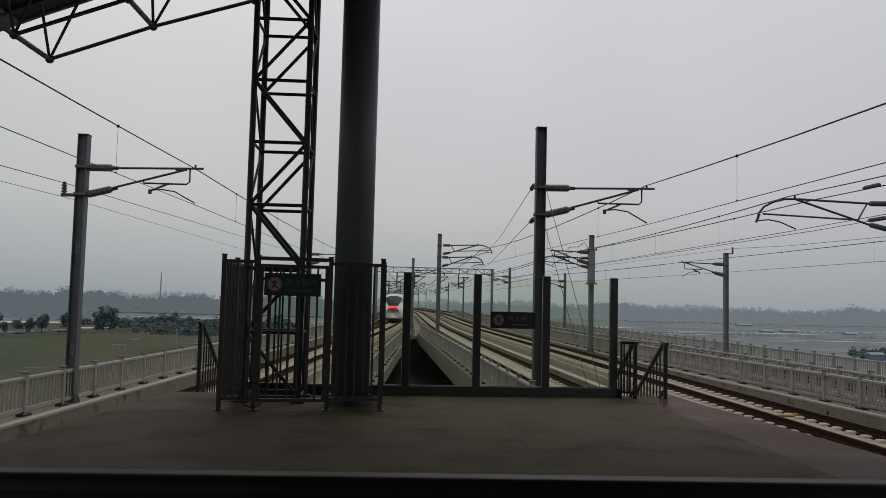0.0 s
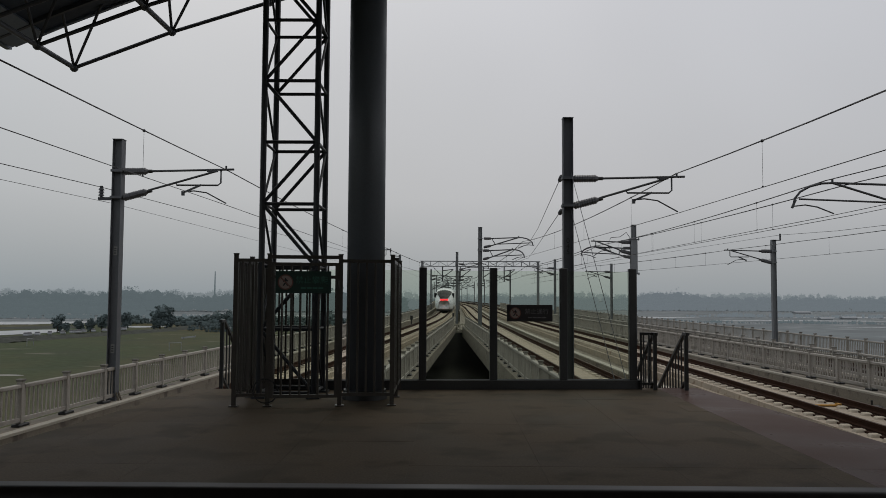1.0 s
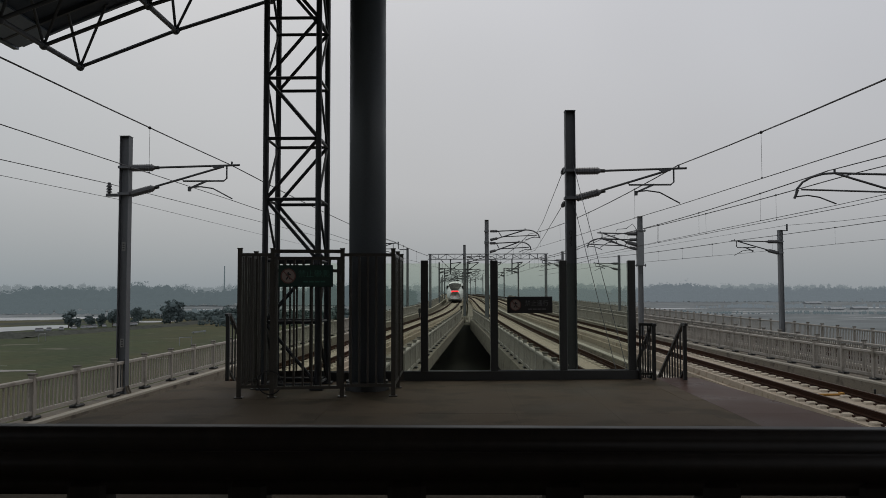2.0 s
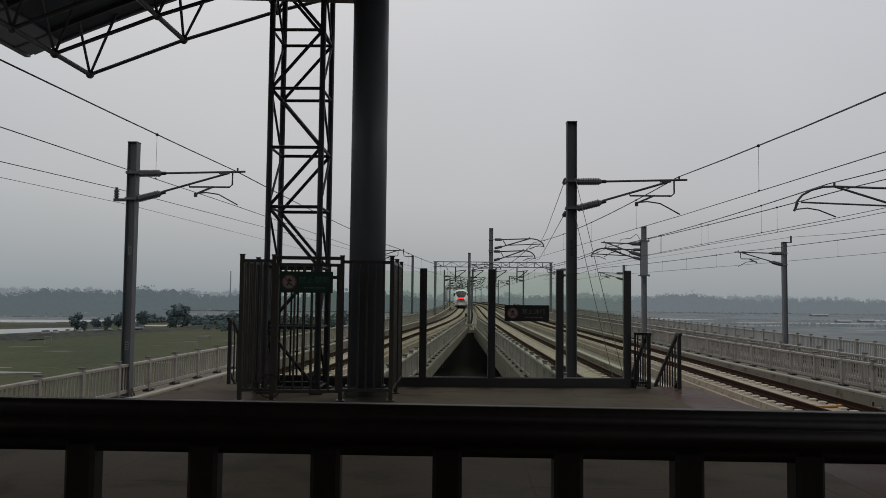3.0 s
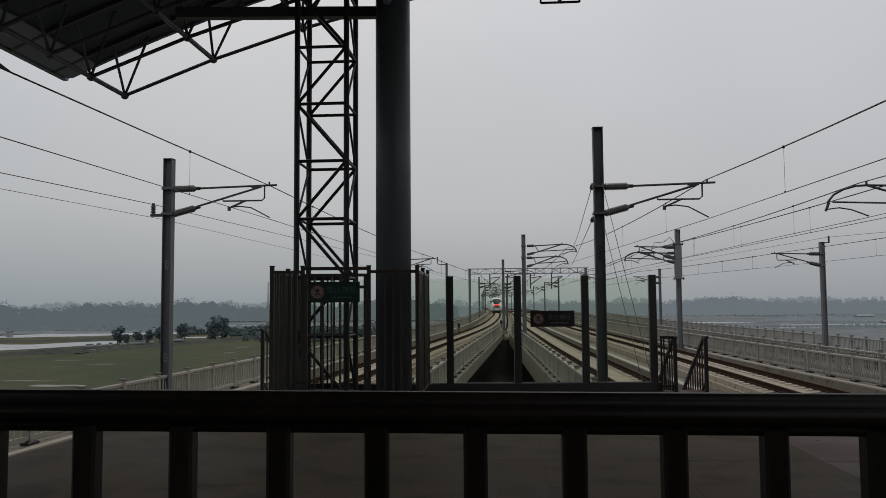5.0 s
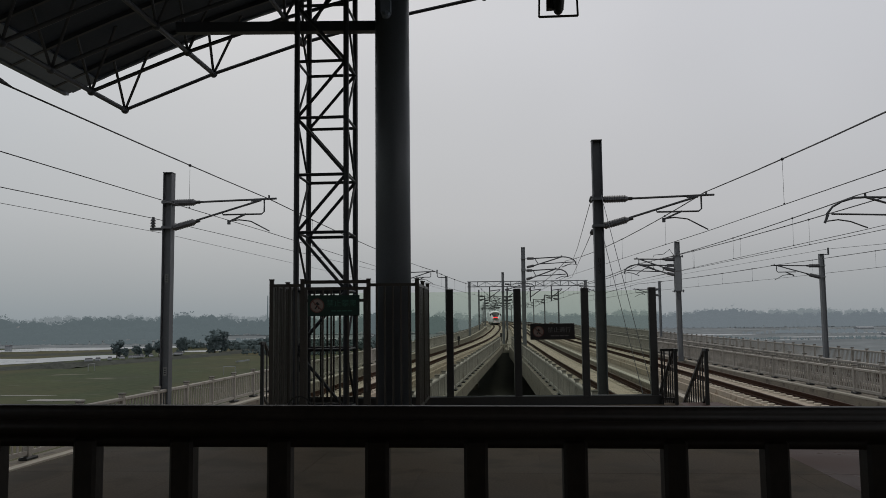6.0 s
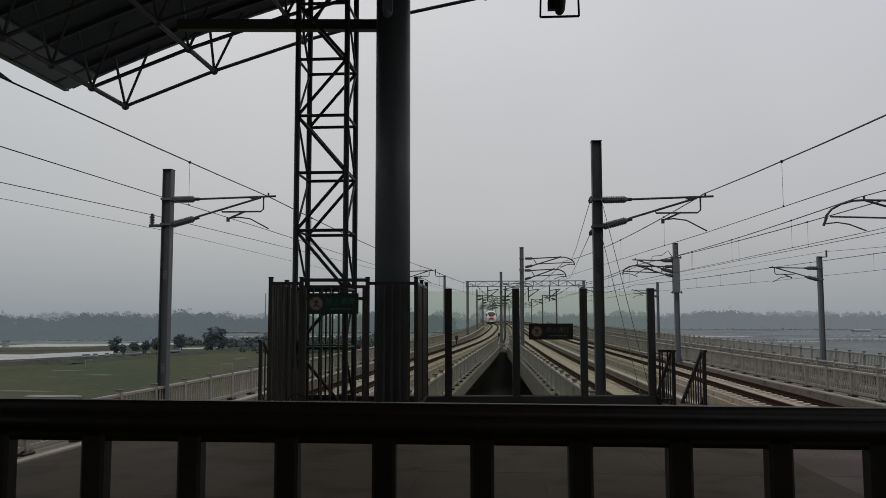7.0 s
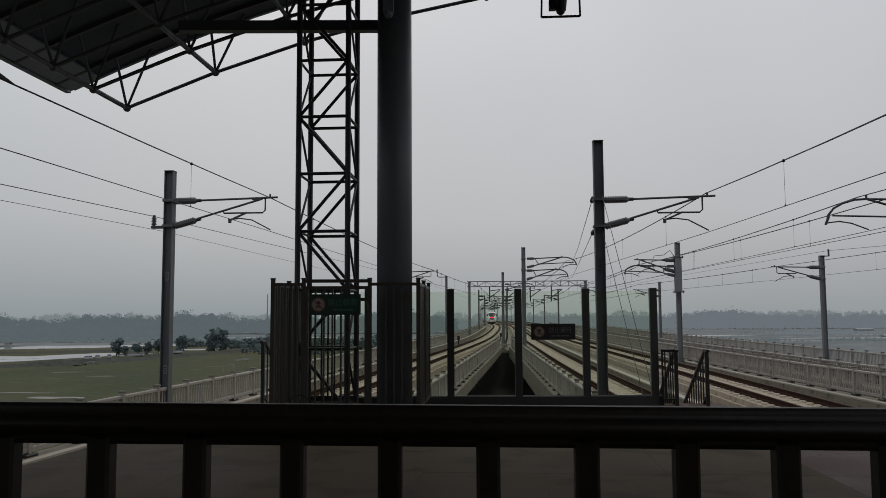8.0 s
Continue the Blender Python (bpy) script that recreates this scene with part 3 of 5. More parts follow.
def railway_track(at, y0, y1, label, z=0.0, blocks=(0, 0)):
    root = thing("railway_track", label, "railway track", kind="structure")
    zr = RAIL_Z + z
    swept("track_bed", at, y0, y1, rect(-1.42, 1.42, DECK_Z + z, zr - 0.42), M_SLAB, root)
    swept("track_slab", at, y0, y1, [(-1.28, zr - 0.42), (1.28, zr - 0.42), (1.25, zr - 0.235), (-1.25, zr - 0.235)], M_SLAB, root)
    for s in (-0.753, 0.753):
        rail = swept("rail", at, y0, y1, rail_profile(s, zr), M_RAIL, root)
        # Wide dark strip: rust, with the rail's shadow put into its colour.
        swept("rail_seat", at, y0, y1, rect(s - 0.22, s + 0.22, zr - 0.235, zr - 0.195), M_RUST_SHADE, rail, "dark strip under the rail, rust and painted-in rail shadow")
        swept("rail_head", at, y0, y1, rect(s - 0.034, s + 0.034, zr - 0.008, zr + 0.003), M_RAILTOP, rail)
    verts, faces = [], []
    y = y0
    while y < min(y1, 160):
        x = at(y)
        for s in (-0.753, 0.753):
            for e in (-0.27, 0.27):
                cx = x + s + e
                if blocks[0] <= y < blocks[1]:
                    ob = new("sleeper_block", BLOCK_MESH)
                    ob.parent = root
                    ob.location = (cx, y, zr - 0.20)
                else:
                    k = len(verts)
                    for zz, f in ((zr - 0.28 + rise(y), 1.0), (zr - 0.17 + rise(y), 0.7)):
                        verts += [(cx - 0.14 * f, y - 0.14 * f, zz), (cx + 0.14 * f, y - 0.14 * f, zz), (cx + 0.14 * f, y + 0.14 * f, zz), (cx - 0.14 * f, y + 0.14 * f, zz)]
                    faces += [(k + 4, k + 5, k + 6, k + 7)] + [(k + j, k + (j + 1) % 4, k + 4 + (j + 1) % 4, k + 4 + j) for j in range(4)]
        y += 0.65
    rest = new("sleeper_blocks", sheet("sleeper_blocks", verts, faces, M_BLOCK))
    rest.parent = root
    tagged(rest, kind="stuff")
    return root


divider = thing("kerb", "low rust-stained concrete wall between two tracks", "kerb", kind="structure")
swept("kerb_wall", TRACK_A, 14.5, 200, rect(1.62, 1.86, DECK_Z, -1.46), M_CONC_OLD, divider)
swept("coping", TRACK_A, 14.5, 200, rect(1.60, 1.88, -1.46, -1.41), M_COPING, divider)
gap_fence = thing("gap_fence", "short white barred fence closing the gap between the viaducts", "fence", (1.38, 78.2, -2.0))
bm = bmesh.new()
box(bm, 0, 0, 0.1, 1.15, 0.3, 0.2)
box(bm, 0, 0, 0.82, 1.15, 0.1, 0.08)
part("frame", bm, M_COPING, gap_fence)
for i in range(7):
    bm = bmesh.new()
    box(bm, -0.5 + i * 0.167, 0, 0.5, 0.06, 0.06, 0.62)
    part("bar", bm, M_COPING, gap_fence)

railway_track(TRACK_D, -30, 428, "slab track with rusty rails on concrete blocks")
railway_track(TRACK_A, -30, 428, "slab track with rusty rails on concrete blocks beside the platform")
# Dark bed added here in place of shade behind the balustrade gaps.
ballast = thing("ballast", "dark bed added on the neighbouring viaduct to darken railing gaps", "ballast", kind="structure")
swept("gravel_bed", TRACK_C, -30, 420, [(-2.6, DECK_Z - 0.27), (2.6, DECK_Z - 0.27), (1.9, RAIL_Z - 0.42), (-1.9, RAIL_Z - 0.42)], M_DARK_BED, ballast)
railway_track(TRACK_C, -30, 420, "slab track on the neighbouring viaduct", z=-0.25)
railway_track(TRACK_B, -30, 428, "slab track with rusty rails on pale concrete blocks", blocks=(11.0, 58.0))


for x, y in ((11.30, 23.05),):
    bm = bmesh.new()
    box(bm, 0, 0, 0, 0.7, 0.10, 0.05)
    bevel(bm, 0.012)
    box(bm, 0.3, 0, 0.02, 0.1, 0.2, 0.08)
    ob = new("track_bond", mesh_of("track_bond", bm, M_YELLOW))
    ob.location = (x, y, RAIL_Z - 0.20)
    tagged(ob, "yellow cable bond lying across the track slab", "cable bond")
bm = bmesh.new()
box(bm, 0, 0, 0.11, 0.34, 0.30, 0.22)
bevel(bm, 0.03)
tube(bm, (-0.1, 0, 0.2), (-0.1, 0, 0.38), 0.03, 8)
junction = new("junction_box", mesh_of("junction_box", bm, M_BLACK))
junction.location = (12.62, 23.0, RAIL_Z - 0.42)
tagged(junction, "small dark cable junction box at the kerb foot", "junction box")
bm = bmesh.new()
box(bm, 0, 0, 0, 0.6, 0.4, RAIL_Z - 0.42 - DECK_Z)
plinth = new("plinth", mesh_of("plinth", bm, M_CONC_OLD))
plinth.location = (12.62, 23.0, (RAIL_Z - 0.42 + DECK_Z) / 2)
tagged(plinth, "low concrete plinth under the junction box", "plinth", kind="structure")
for x, y, h in ((TRACK_D(92) - 2.0, 92, 1.1), (TRACK_D(112) + 2.0, 112, 1.0)):
    box_thing = thing("trackside_box", "small dark trackside equipment box on a post", "equipment box", (x, y, DECK_Z))
    bm = bmesh.new()
    box(bm, 0, 0, h / 2, 0.12, 0.12, h)
    part("post", bm, M_BLACK, box_thing)
    bm = bmesh.new()
    box(bm, 0, 0, h, 0.3, 0.25, 0.5)
    bevel(bm, 0.03)
    part("case", bm, M_BLACK, box_thing)


# ---- masts, cantilevers and wires ----
def ribbed(bm, p, q, r):
    """One turned body with sheds."""
    p, q = Vector(p), Vector(q)
    d = (q - p).normalized()
    side = d.cross(Vector((0.13, 0.9, 0.27))).normalized()
    up = side.cross(d).normalized()
    prof = [(0.0, 0.3), (0.03, 0.55), (0.06, 0.84)]
    for i in range(9):
        prof += [(0.08 + 0.093 * i, 0.84), (0.085 + 0.093 * i, 1.0), (0.125 + 0.093 * i, 0.96), (0.13 + 0.093 * i, 0.84)]
    prof += [(0.95, 0.6), (1.0, 0.3)]
    rings = [[bm.verts.new(p.lerp(q, t) + r * f * (math.cos(math.pi * j / 4) * side + math.sin(math.pi * j / 4) * up)) for j in range(8)] for t, f in prof]
    for a, b in zip(rings, rings[1:]):
        for j in range(8):
            bm.faces.new((a[j], a[(j + 1) % 8], b[(j + 1) % 8], b[j]))
    bm.faces.new(rings[0][::-1])
    bm.faces.new(rings[-1])


def cantilever(root, s, zt, reach=3.0, thick=1.0, name="cantilever"):
    """A bracket of tubes with two insulators; s: +1 to the east, -1 to the west; zt: height of the upper insulator."""
    k = reach / 3.0

    def P(u, z):
        return (s * u * (k if u > 1 else 1), 0, zt + z)
    bm = bmesh.new()
    r = 0.031 * thick
    tube(bm, P(0.85, 0.0), P(3.2, 0.06), r)
    tube(bm, P(0.85, -0.54), P(2.75, 0.02), r)
    pipe(bm, [P(1.6, -0.31), P(1.62, -0.39), P(2.76, -0.39), P(2.84, -0.32), P(2.84, 0.02)], r * 0.8)
    bar(bm, P(2.3, -0.38), P(1.8, -0.60), 0.05 * thick, 0.05 * thick)
    pipe(bm, [P(1.82, -0.58), P(2.1, -0.55), P(2.45, -0.60), P(3.0, -0.90)], r * 0.6)
    tube(bm, P(2.98, 0.06), P(2.98, 0.16), r * 0.9)
    box(bm, *P(2.6, 0.02), 0.30, 0.06, 0.07)
    box(bm, *P(1.8, -0.62), 0.08, 0.07, 0.12)
    arm = part(name, bm, M_ARM, root, "slim steel bracket tubes with a curved steady arm")
    for za, zb in ((0.0, 0.0), (-0.75, -0.57)):
        bm = bmesh.new()
        ribbed(bm, P(0.13, za - 0.01), P(0.85, zb), 0.105 * thick)
        ob = part("insulator", bm, M_INS, arm, "ribbed grey insulator")
        bm = bmesh.new()
        tube(bm, P(0.10, za - 0.01), P(0.22, za + (zb - za) * 0.1), 0.042 * thick, 8)
        tube(bm, P(0.80, za + (zb - za) * 0.93), P(0.95, zb + (zb - za) * 0.13), 0.050 * thick, 8)
        part("end_fitting", bm, M_BLACK, ob, "dark forged end fitting")
    return arm


def hoop_arm(root, s, zt, reach=3.1, thick=1.0):
    """A bracket whose upper tube bends down in a hoop at its free end."""
    k = reach / 3.1

    def P(u, z):
        return (s * u * k, 0, zt + z * (1.2 if k > 1.2 else 1.0))
    r = 0.032 * thick
    bm = bmesh.new()
    pipe(bm, [P(0.66, 0.0), P(2.27, 0.08), P(2.5, 0.07), P(2.75, 0.0), P(2.95, -0.12), P(3.07, -0.28), P(3.10, -0.44)], r)
    tube(bm, P(0.66, -0.50), P(2.27, 0.08), r)
    tube(bm, P(0.87, -0.40), P(2.98, -0.29), r * 0.8)
    tube(bm, P(0.68, 0.0), P(0.90, -0.42), r * 0.7)
    bar(bm, P(3.05, -0.30), P(3.13, -0.50), 0.06, 0.06)
    pipe(bm, [P(3.10, -0.46), P(2.85, -0.43), P(2.6, -0.48), P(2.25, -0.64)], r * 0.6)
    tube(bm, P(2.27, 0.08), P(2.27, 0.18), r)
    arm = part("cantilever", bm, M_ARM, root, "slim steel bracket tubes with a hooped end")
    for za in (0.0, -0.62):
        bm = bmesh.new()
        ribbed(bm, P(0.2, za), P(0.66, za * 0.8), 0.08 * thick)
        part("insulator", bm, M_INS, arm, "ribbed grey insulator")
    return arm


def mast(x, y, top, mat, base=-1.5, w=0.28, label="grey steel H-section catenary mast on the viaduct", arms=(), number=None, feet=True, turn=0.0):
    root = thing("catenary_mast", label, "mast", (x, y, rise(y)), group="catenary masts")
    bm = bmesh.new()
    h, c = top - base, (top + base) / 2
    o, i, g = w / 2, w / 2 - 0.018, 0.008
    section = [(-o, -o), (-i, -o), (-i, -g), (i, -g), (i, -o), (o, -o), (o, o), (i, o), (i, g), (-i, g), (-i, o), (-o, o)]
    lo = [bm.verts.new((px, py, base)) for px, py in section]
    hi = [bm.verts.new((px, py, top)) for px, py in section]
    for j in range(12):
        bm.faces.new((lo[j], lo[(j + 1) % 12], hi[(j + 1) % 12], hi[j]))
    bm.faces.new(hi)
    bm.faces.new(lo[::-1])
    part("post", bm, mat, root)
    bm = bmesh.new()
    box(bm, 0, 0, top - 0.01, w + 0.02, w + 0.02, 0.018)
    part("cap", bm, mat, root)
    if feet:
        bm = bmesh.new()
        box(bm, 0, 0, base + 0.02, w + 0.3, w + 0.3, 0.05)
        for s in (-1, 1):
            for q in (-1, 1):
                bar(bm, (s * (w / 2 + 0.12), q * w * 0.3, base + 0.03), (s * w / 2, q * w * 0.3, base + 0.35), 0.02, 0.05)
        box(bm, 0, 0, (base + DECK_Z) / 2 - 0.05, w + 0.45, w + 0.45, base - DECK_Z + 0.1)
        part("foot", bm, M_CONC_OLD, root, "bolted steel foot on a concrete plinth")
    for s, zt, reach, thick in arms:
        (hoop_arm if reach > 3.05 and thick != 1.0 or thick == 1.01 else cantilever)(root, s, zt, reach, thick)
        for dz in (0, -0.75):
            bm = bmesh.new()
            box(bm, 0, 0, zt + dz, w + 0.06, w + 0.06, 0.07)
            part("clamp", bm, mat, root)
    if turn:
        root.rotation_euler = (0, 0, radians(turn))
    return root


def lettering(text, size, mat, parent, m, name="lettering"):
    cu = bpy.data.curves.new(name, "FONT")
    cu.body, cu.size, cu.align_x, cu.align_y, cu.extrude = text, size, "CENTER", "CENTER", 0.0015
    tmp = bpy.data.objects.new(name, cu)
    scene.collection.objects.link(tmp)
    bpy.context.view_layer.update()
    me = bpy.data.meshes.new_from_object(tmp.evaluated_get(bpy.context.evaluated_depsgraph_get()))
    bpy.data.objects.remove(tmp)
    me.materials.clear()
    me.materials.append(mat)
    ob = new(name, me)
    ob.parent = parent
    ob.matrix_local = m
    return ob


M_NUM = material("black_mast_number", (0.015, 0.015, 0.015), 0.6, var=0.1)
M_NUMP = material("pale_number_plate", (0.17, 0.17, 0.165), 0.6, var=0.1)
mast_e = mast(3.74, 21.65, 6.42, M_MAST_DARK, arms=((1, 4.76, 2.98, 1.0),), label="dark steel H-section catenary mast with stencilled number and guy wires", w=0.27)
for i, ch in enumerate("045"):
    lettering(ch, 0.19, M_NUM, mast_e, Matrix.Translation((0, -0.013, 3.05 - 0.15 * i)) @ Matrix.Rotation(radians(90), 4, "X"), "number")
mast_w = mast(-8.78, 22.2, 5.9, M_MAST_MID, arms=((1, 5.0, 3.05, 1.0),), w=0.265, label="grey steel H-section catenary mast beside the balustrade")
bm = bmesh.new()
box(bm, -0.33, 0, 4.22, 0.42, 0.10, 0.08)
tube(bm, (-0.47, 0, 4.25), (-0.47, 0, 4.58), 0.045, 8)
for i in range(3):
    tube(bm, (-0.47, 0, 4.30 + 0.08 * i), (-0.47, 0, 4.35 + 0.08 * i), 0.085, 8, 0.06)
part("feeder_bracket", bm, M_ARM, mast_w, "short side bracket with a pin insulator")
for z in (2.75, 0.05):
    bm = bmesh.new()
    box(bm, 0.04, -0.158, z, 0.10, 0.008, 0.24)
    plate = part("number_plate", bm, M_NUMP, mast_w, "small pale plate with dark bars")
    bm = bmesh.new()
    for dz in (-0.08, 0.0, 0.08):
        box(bm, 0.04, -0.164, z + dz * 0.8, 0.055, 0.006, 0.03)
    part("bar", bm, M_NUM, plate)
mast(14.1, 22.0, 6.3, M_MAST_MID, turn=-6, arms=((-1, 4.66, 3.95, 1.01), ), label="grey steel catenary mast with long bracket arms beside the balustrade")
mast_t = mast(12.45, 52.0, 6.25, M_MAST, w=0.30, arms=((-1, 5.12, 2.6, 1.3), (-1, 4.72, 3.4, 1.3)), label="steel catenary mast with a thickened upper half and two bracket arms")
bm = bmesh.new()
box(bm, 0, -0.17, 4.18, 0.42, 0.03, 2.2)
box(bm, 0, 0.17, 4.18, 0.42, 0.03, 2.2)
box(bm, 0.17, 0, 4.18, 0.03, 0.30, 2.2)
box(bm, -0.17, 0, 4.18, 0.03, 0.30, 2.2)
part("stiffening_sleeve", bm, M_MAST, mast_t, "bolted steel sleeve round the upper mast")
for z in (3.05, 5.30):
    bm = bmesh.new()
    box(bm, 0, 0, z, 0.66, 0.46, 0.06)
    for sx in (-0.28, 0.28):
        tube(bm, (sx, -0.2, z - 0.09), (sx, -0.2, z + 0.09), 0.035, 6)
    part("clamp_plate", bm, M_MAST_MID, mast_t, "bolted clamp plate with projecting ears")
bm = bmesh.new()
box(bm, 0, -0.17, 2.72, 0.10, 0.02, 0.46)
part("number_plate", bm, M_MAST_DARK, mast_t)
bm = bmesh.new()
pipe(bm, [(-0.22, -0.1, 5.34), (-0.5, -0.1, 5.75), (-0.9, -0.1, 5.45), (-1.5, -0.1, 5.4), (-1.7, -0.1, 4.9), (-1.4, -0.1, 4.3)], 0.022, 5)
part("jumper_cable", bm, M_WIRE, mast_t)
mast_c = mast(21.7, 52.5, 5.35, M_MAST, base=-1.7, arms=((-1, 4.6, 3.0, 1.2),), label="slim steel catenary mast on the neighbouring viaduct")
bm = bmesh.new()
bar(bm, (0, 0, 5.3), (0.5, 0, 5.32), 0.06, 0.06)
tube(bm, (0.46, 0, 5.3), (0.46, 0, 5.75), 0.06, 8)
part("feeder_bracket", bm, M_ARM, mast_c, "short top bracket with a pin insulator")
mast(2.6, 56.0, 6.4, M_MAST, arms=((1, 5.6, 3.7, 1.3), (1, 4.75, 3.1, 1.3)), label="grey steel catenary mast with two bracket arms")
mast(1.2, 86.0, 6.3, M_MAST, arms=((1, 5.0, 3.4, 1.3),), label="grey steel catenary mast at the end of the gap")
mast(-7.2, 62.0, 5.9, M_MAST, arms=((1, 5.07, 2.85, 1.2),), label="grey steel catenary mast beside the balustrade")
mast_p = mast(-5.75, 98.0, 6.55, M_MAST, label="grey steel catenary mast with a short hooked top bracket")
bm = bmesh.new()
pipe(bm, [(0, 0, 6.4), (-0.9, 0, 6.4), (-1.1, 0, 6.5), (-1.15, 0, 7.0)], 0.05, 6)
tube(bm, (-1.15, 0, 6.9), (-1.15, 0, 7.35), 0.09, 6)
part("feeder_bracket", bm, M_ARM, mast_p)
mast(13.3, 98.0, 6.1, M_MAST, arms=((-1, 5.0, 2.6, 1.4),), label="grey steel catenary mast with a bracket arm")
mast(20.2, 98.0, 5.6, M_MAST, base=-1.7, arms=((-1, 4.6, 3.0, 1.4),), label="slim steel catenary mast on the neighbouring viaduct")
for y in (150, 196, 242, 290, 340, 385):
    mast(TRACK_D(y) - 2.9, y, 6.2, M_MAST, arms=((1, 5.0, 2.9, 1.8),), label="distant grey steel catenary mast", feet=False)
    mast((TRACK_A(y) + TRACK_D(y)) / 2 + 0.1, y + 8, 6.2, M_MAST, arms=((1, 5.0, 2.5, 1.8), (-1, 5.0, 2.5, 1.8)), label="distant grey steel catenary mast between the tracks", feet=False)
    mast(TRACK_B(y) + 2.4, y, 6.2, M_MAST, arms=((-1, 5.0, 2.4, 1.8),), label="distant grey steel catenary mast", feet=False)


def gantry(y, x0, x1, z):
    root = thing("catenary_gantry", "grey lattice beam gantry spanning the tracks", "gantry", (0, y, 0))
    for x in (x0, x1):
        bm = bmesh.new()
        box(bm, x, 0, (z + DECK_Z) / 2, 0.36, 0.36, z - DECK_Z)
        part("leg", bm, M_MAST, root)
    bm = bmesh.new()
    for dz in (0, -0.75):
        for dy in (-0.3, 0.3):
            bar(bm, (x0 - 0.3, dy, z + dz), (x1 + 0.3, dy, z + dz), 0.1, 0.1)
    n = 14
    for i in range(n + 1):
        x = x0 + (x1 - x0) * i / n
        for dy in (-0.3, 0.3):
            bar(bm, (x, dy, z), (x, dy, z - 0.75), 0.07, 0.07)
            if i < n:
                bar(bm, (x, dy, z - 0.75 * (i % 2)), (x + (x1 - x0) / n, dy, z - 0.75 * ((i + 1) % 2)), 0.05, 0.05)
    part("lattice_beam", bm, M_MAST, root)
    for x in (x0 + 3.0, x0 + 5.6, x0 + 9.0, x1 - 5.0):
        bm = bmesh.new()
        tube(bm, (x, 0, z - 0.7), (x, 0, z - 3.0), 0.09, 8)
        tube(bm, (x, 0, z - 1.4), (x + 1.6, 0, z - 1.2), 0.06, 6)
        tube(bm, (x, 0, z - 2.4), (x + 1.5, 0, z - 1.3), 0.06, 6)
        part("drop_tube", bm, M_ARM, root)
    return root


gantry(118, -3.7, 13.4, 6.7)


def wire(name, pts, r, label, category="wire", n=5):
    bm = bmesh.new()
    pipe(bm, pts, r, n)
    ob = new(name, mesh_of(name, bm, M_WIRE))
    return tagged(ob, label, category, "overhead wires")


def catenary(supports, sag=0.4, r=0.0085, label="overhead contact line with messenger wire and droppers"):
    """supports: (x, y, z of messenger, z of contact)."""
    root = thing("contact_line", label, "overhead line", group="overhead lines")
    mes, con = [], []
    for (xa, ya, ma, ca), (xb, yb, mb, cb) in zip(supports, supports[1:]):
        L = yb - ya
        f = 1 + max(0, (ya - 20) / 60)

        def M(s):
            return Vector((xa + (xb - xa) * s, ya + L * s, ma + (mb - ma) * s - 4 * sag * s * (1 - s) * (L / 48) ** 2))

        def C(s):
            return Vector((xa + (xb - xa) * s, ya + L * s, ca + (cb - ca) * s - 0.02))
        mes += [M(i / 12) for i in range(12)]
        con += [C(i / 12) for i in range(12)]
        n = max(1, round((L - 10.6) / 7.75))
        for i in range(n + 1):
            s = (4.75 + i * (L - 10.6) / n) / L
            a, b = M(s), C(s)
            if 0.05 < s and a.z - b.z > 0.12:
                bm = bmesh.new()
                tube(bm, a, b, 0.0035 * f, 4)
                ball(bm, a, 0.035 * f, 6, 4)
                ball(bm, b + Vector((0, 0, 0.015)), 0.02 * f, 6, 4)
                part("dropper", bm, M_WIRE, root)
    x, y, m, c = supports[-1]
    for name, pts, thick in (("messenger_wire", mes + [Vector((x, y, m))], 1.7), ("contact_wire", con + [Vector((x, y, c))], 1.0)):
        for lo, hi, f in ((-99, 30, 1.0), (20, 70, 1.15), (55, 130, 1.7), (110, 999, 2.6)):
            run = [p for p in pts if lo <= p.y <= hi]
            if len(run) > 1:
                bm = bmesh.new()
                pipe(bm, run, r * thick * f, 5)
                part(name, bm, M_WIRE, root)
    return root


catenary([(-6.2, -26, 5.0, 3.4), (-5.75, 22.2, 5.05, 4.08), (-4.4, 62, 5.22, 4.15), (TRACK_D(98), 98, 5.2, 4.1), (TRACK_D(150), 150, 5.1, 4.0), (TRACK_D(196), 196, 5.1, 4.0), (TRACK_D(242), 242, 5.1, 4.0), (TRACK_D(290), 290, 5.1, 4.0), (TRACK_D(340), 340, 5.1, 4.0)], sag=0.25)
catenary([(7.2, -26, 4.8, 3.15), (6.68, 21.65, 4.90, 3.83), (5.6, 56, 5.4, 4.3), (4.7, 98, 5.2, 4.1), (TRACK_A(150), 150, 5.1, 4.0), (TRACK_A(196), 196, 5.1, 4.0), (TRACK_A(242), 242, 5.1, 4.0), (TRACK_A(290), 290, 5.1, 4.0)], sag=0.55)
catenary([(11.2, -26, 4.95, 3.8), (10.9, 22, 4.78, 3.80), (10.3, 52, 4.92, 3.92), (9.7, 98, 5.2, 4.1), (TRACK_B(150), 150, 5.1, 4.0), (TRACK_B(242), 242, 5.1, 4.0)])
catenary([(12.0, -26, 4.8, 3.95), (11.6, 22, 4.70, 3.84), (9.9, 52, 4.85, 3.84), (9.2, 98, 5.2, 4.1)], sag=0.3)
for x, y, z in ((11.6, 18.8, 4.67), (11.6, 18.6, 3.83)):
    bm = bmesh.new()
    ribbed(bm, (x, y, z), (x, y + 0.75, z + 0.01), 0.055)
    tagged(new("strain_insulator", mesh_of("strain_insulator", bm, M_INS)), "small dark strain insulator in the overhead wire", "insulator")
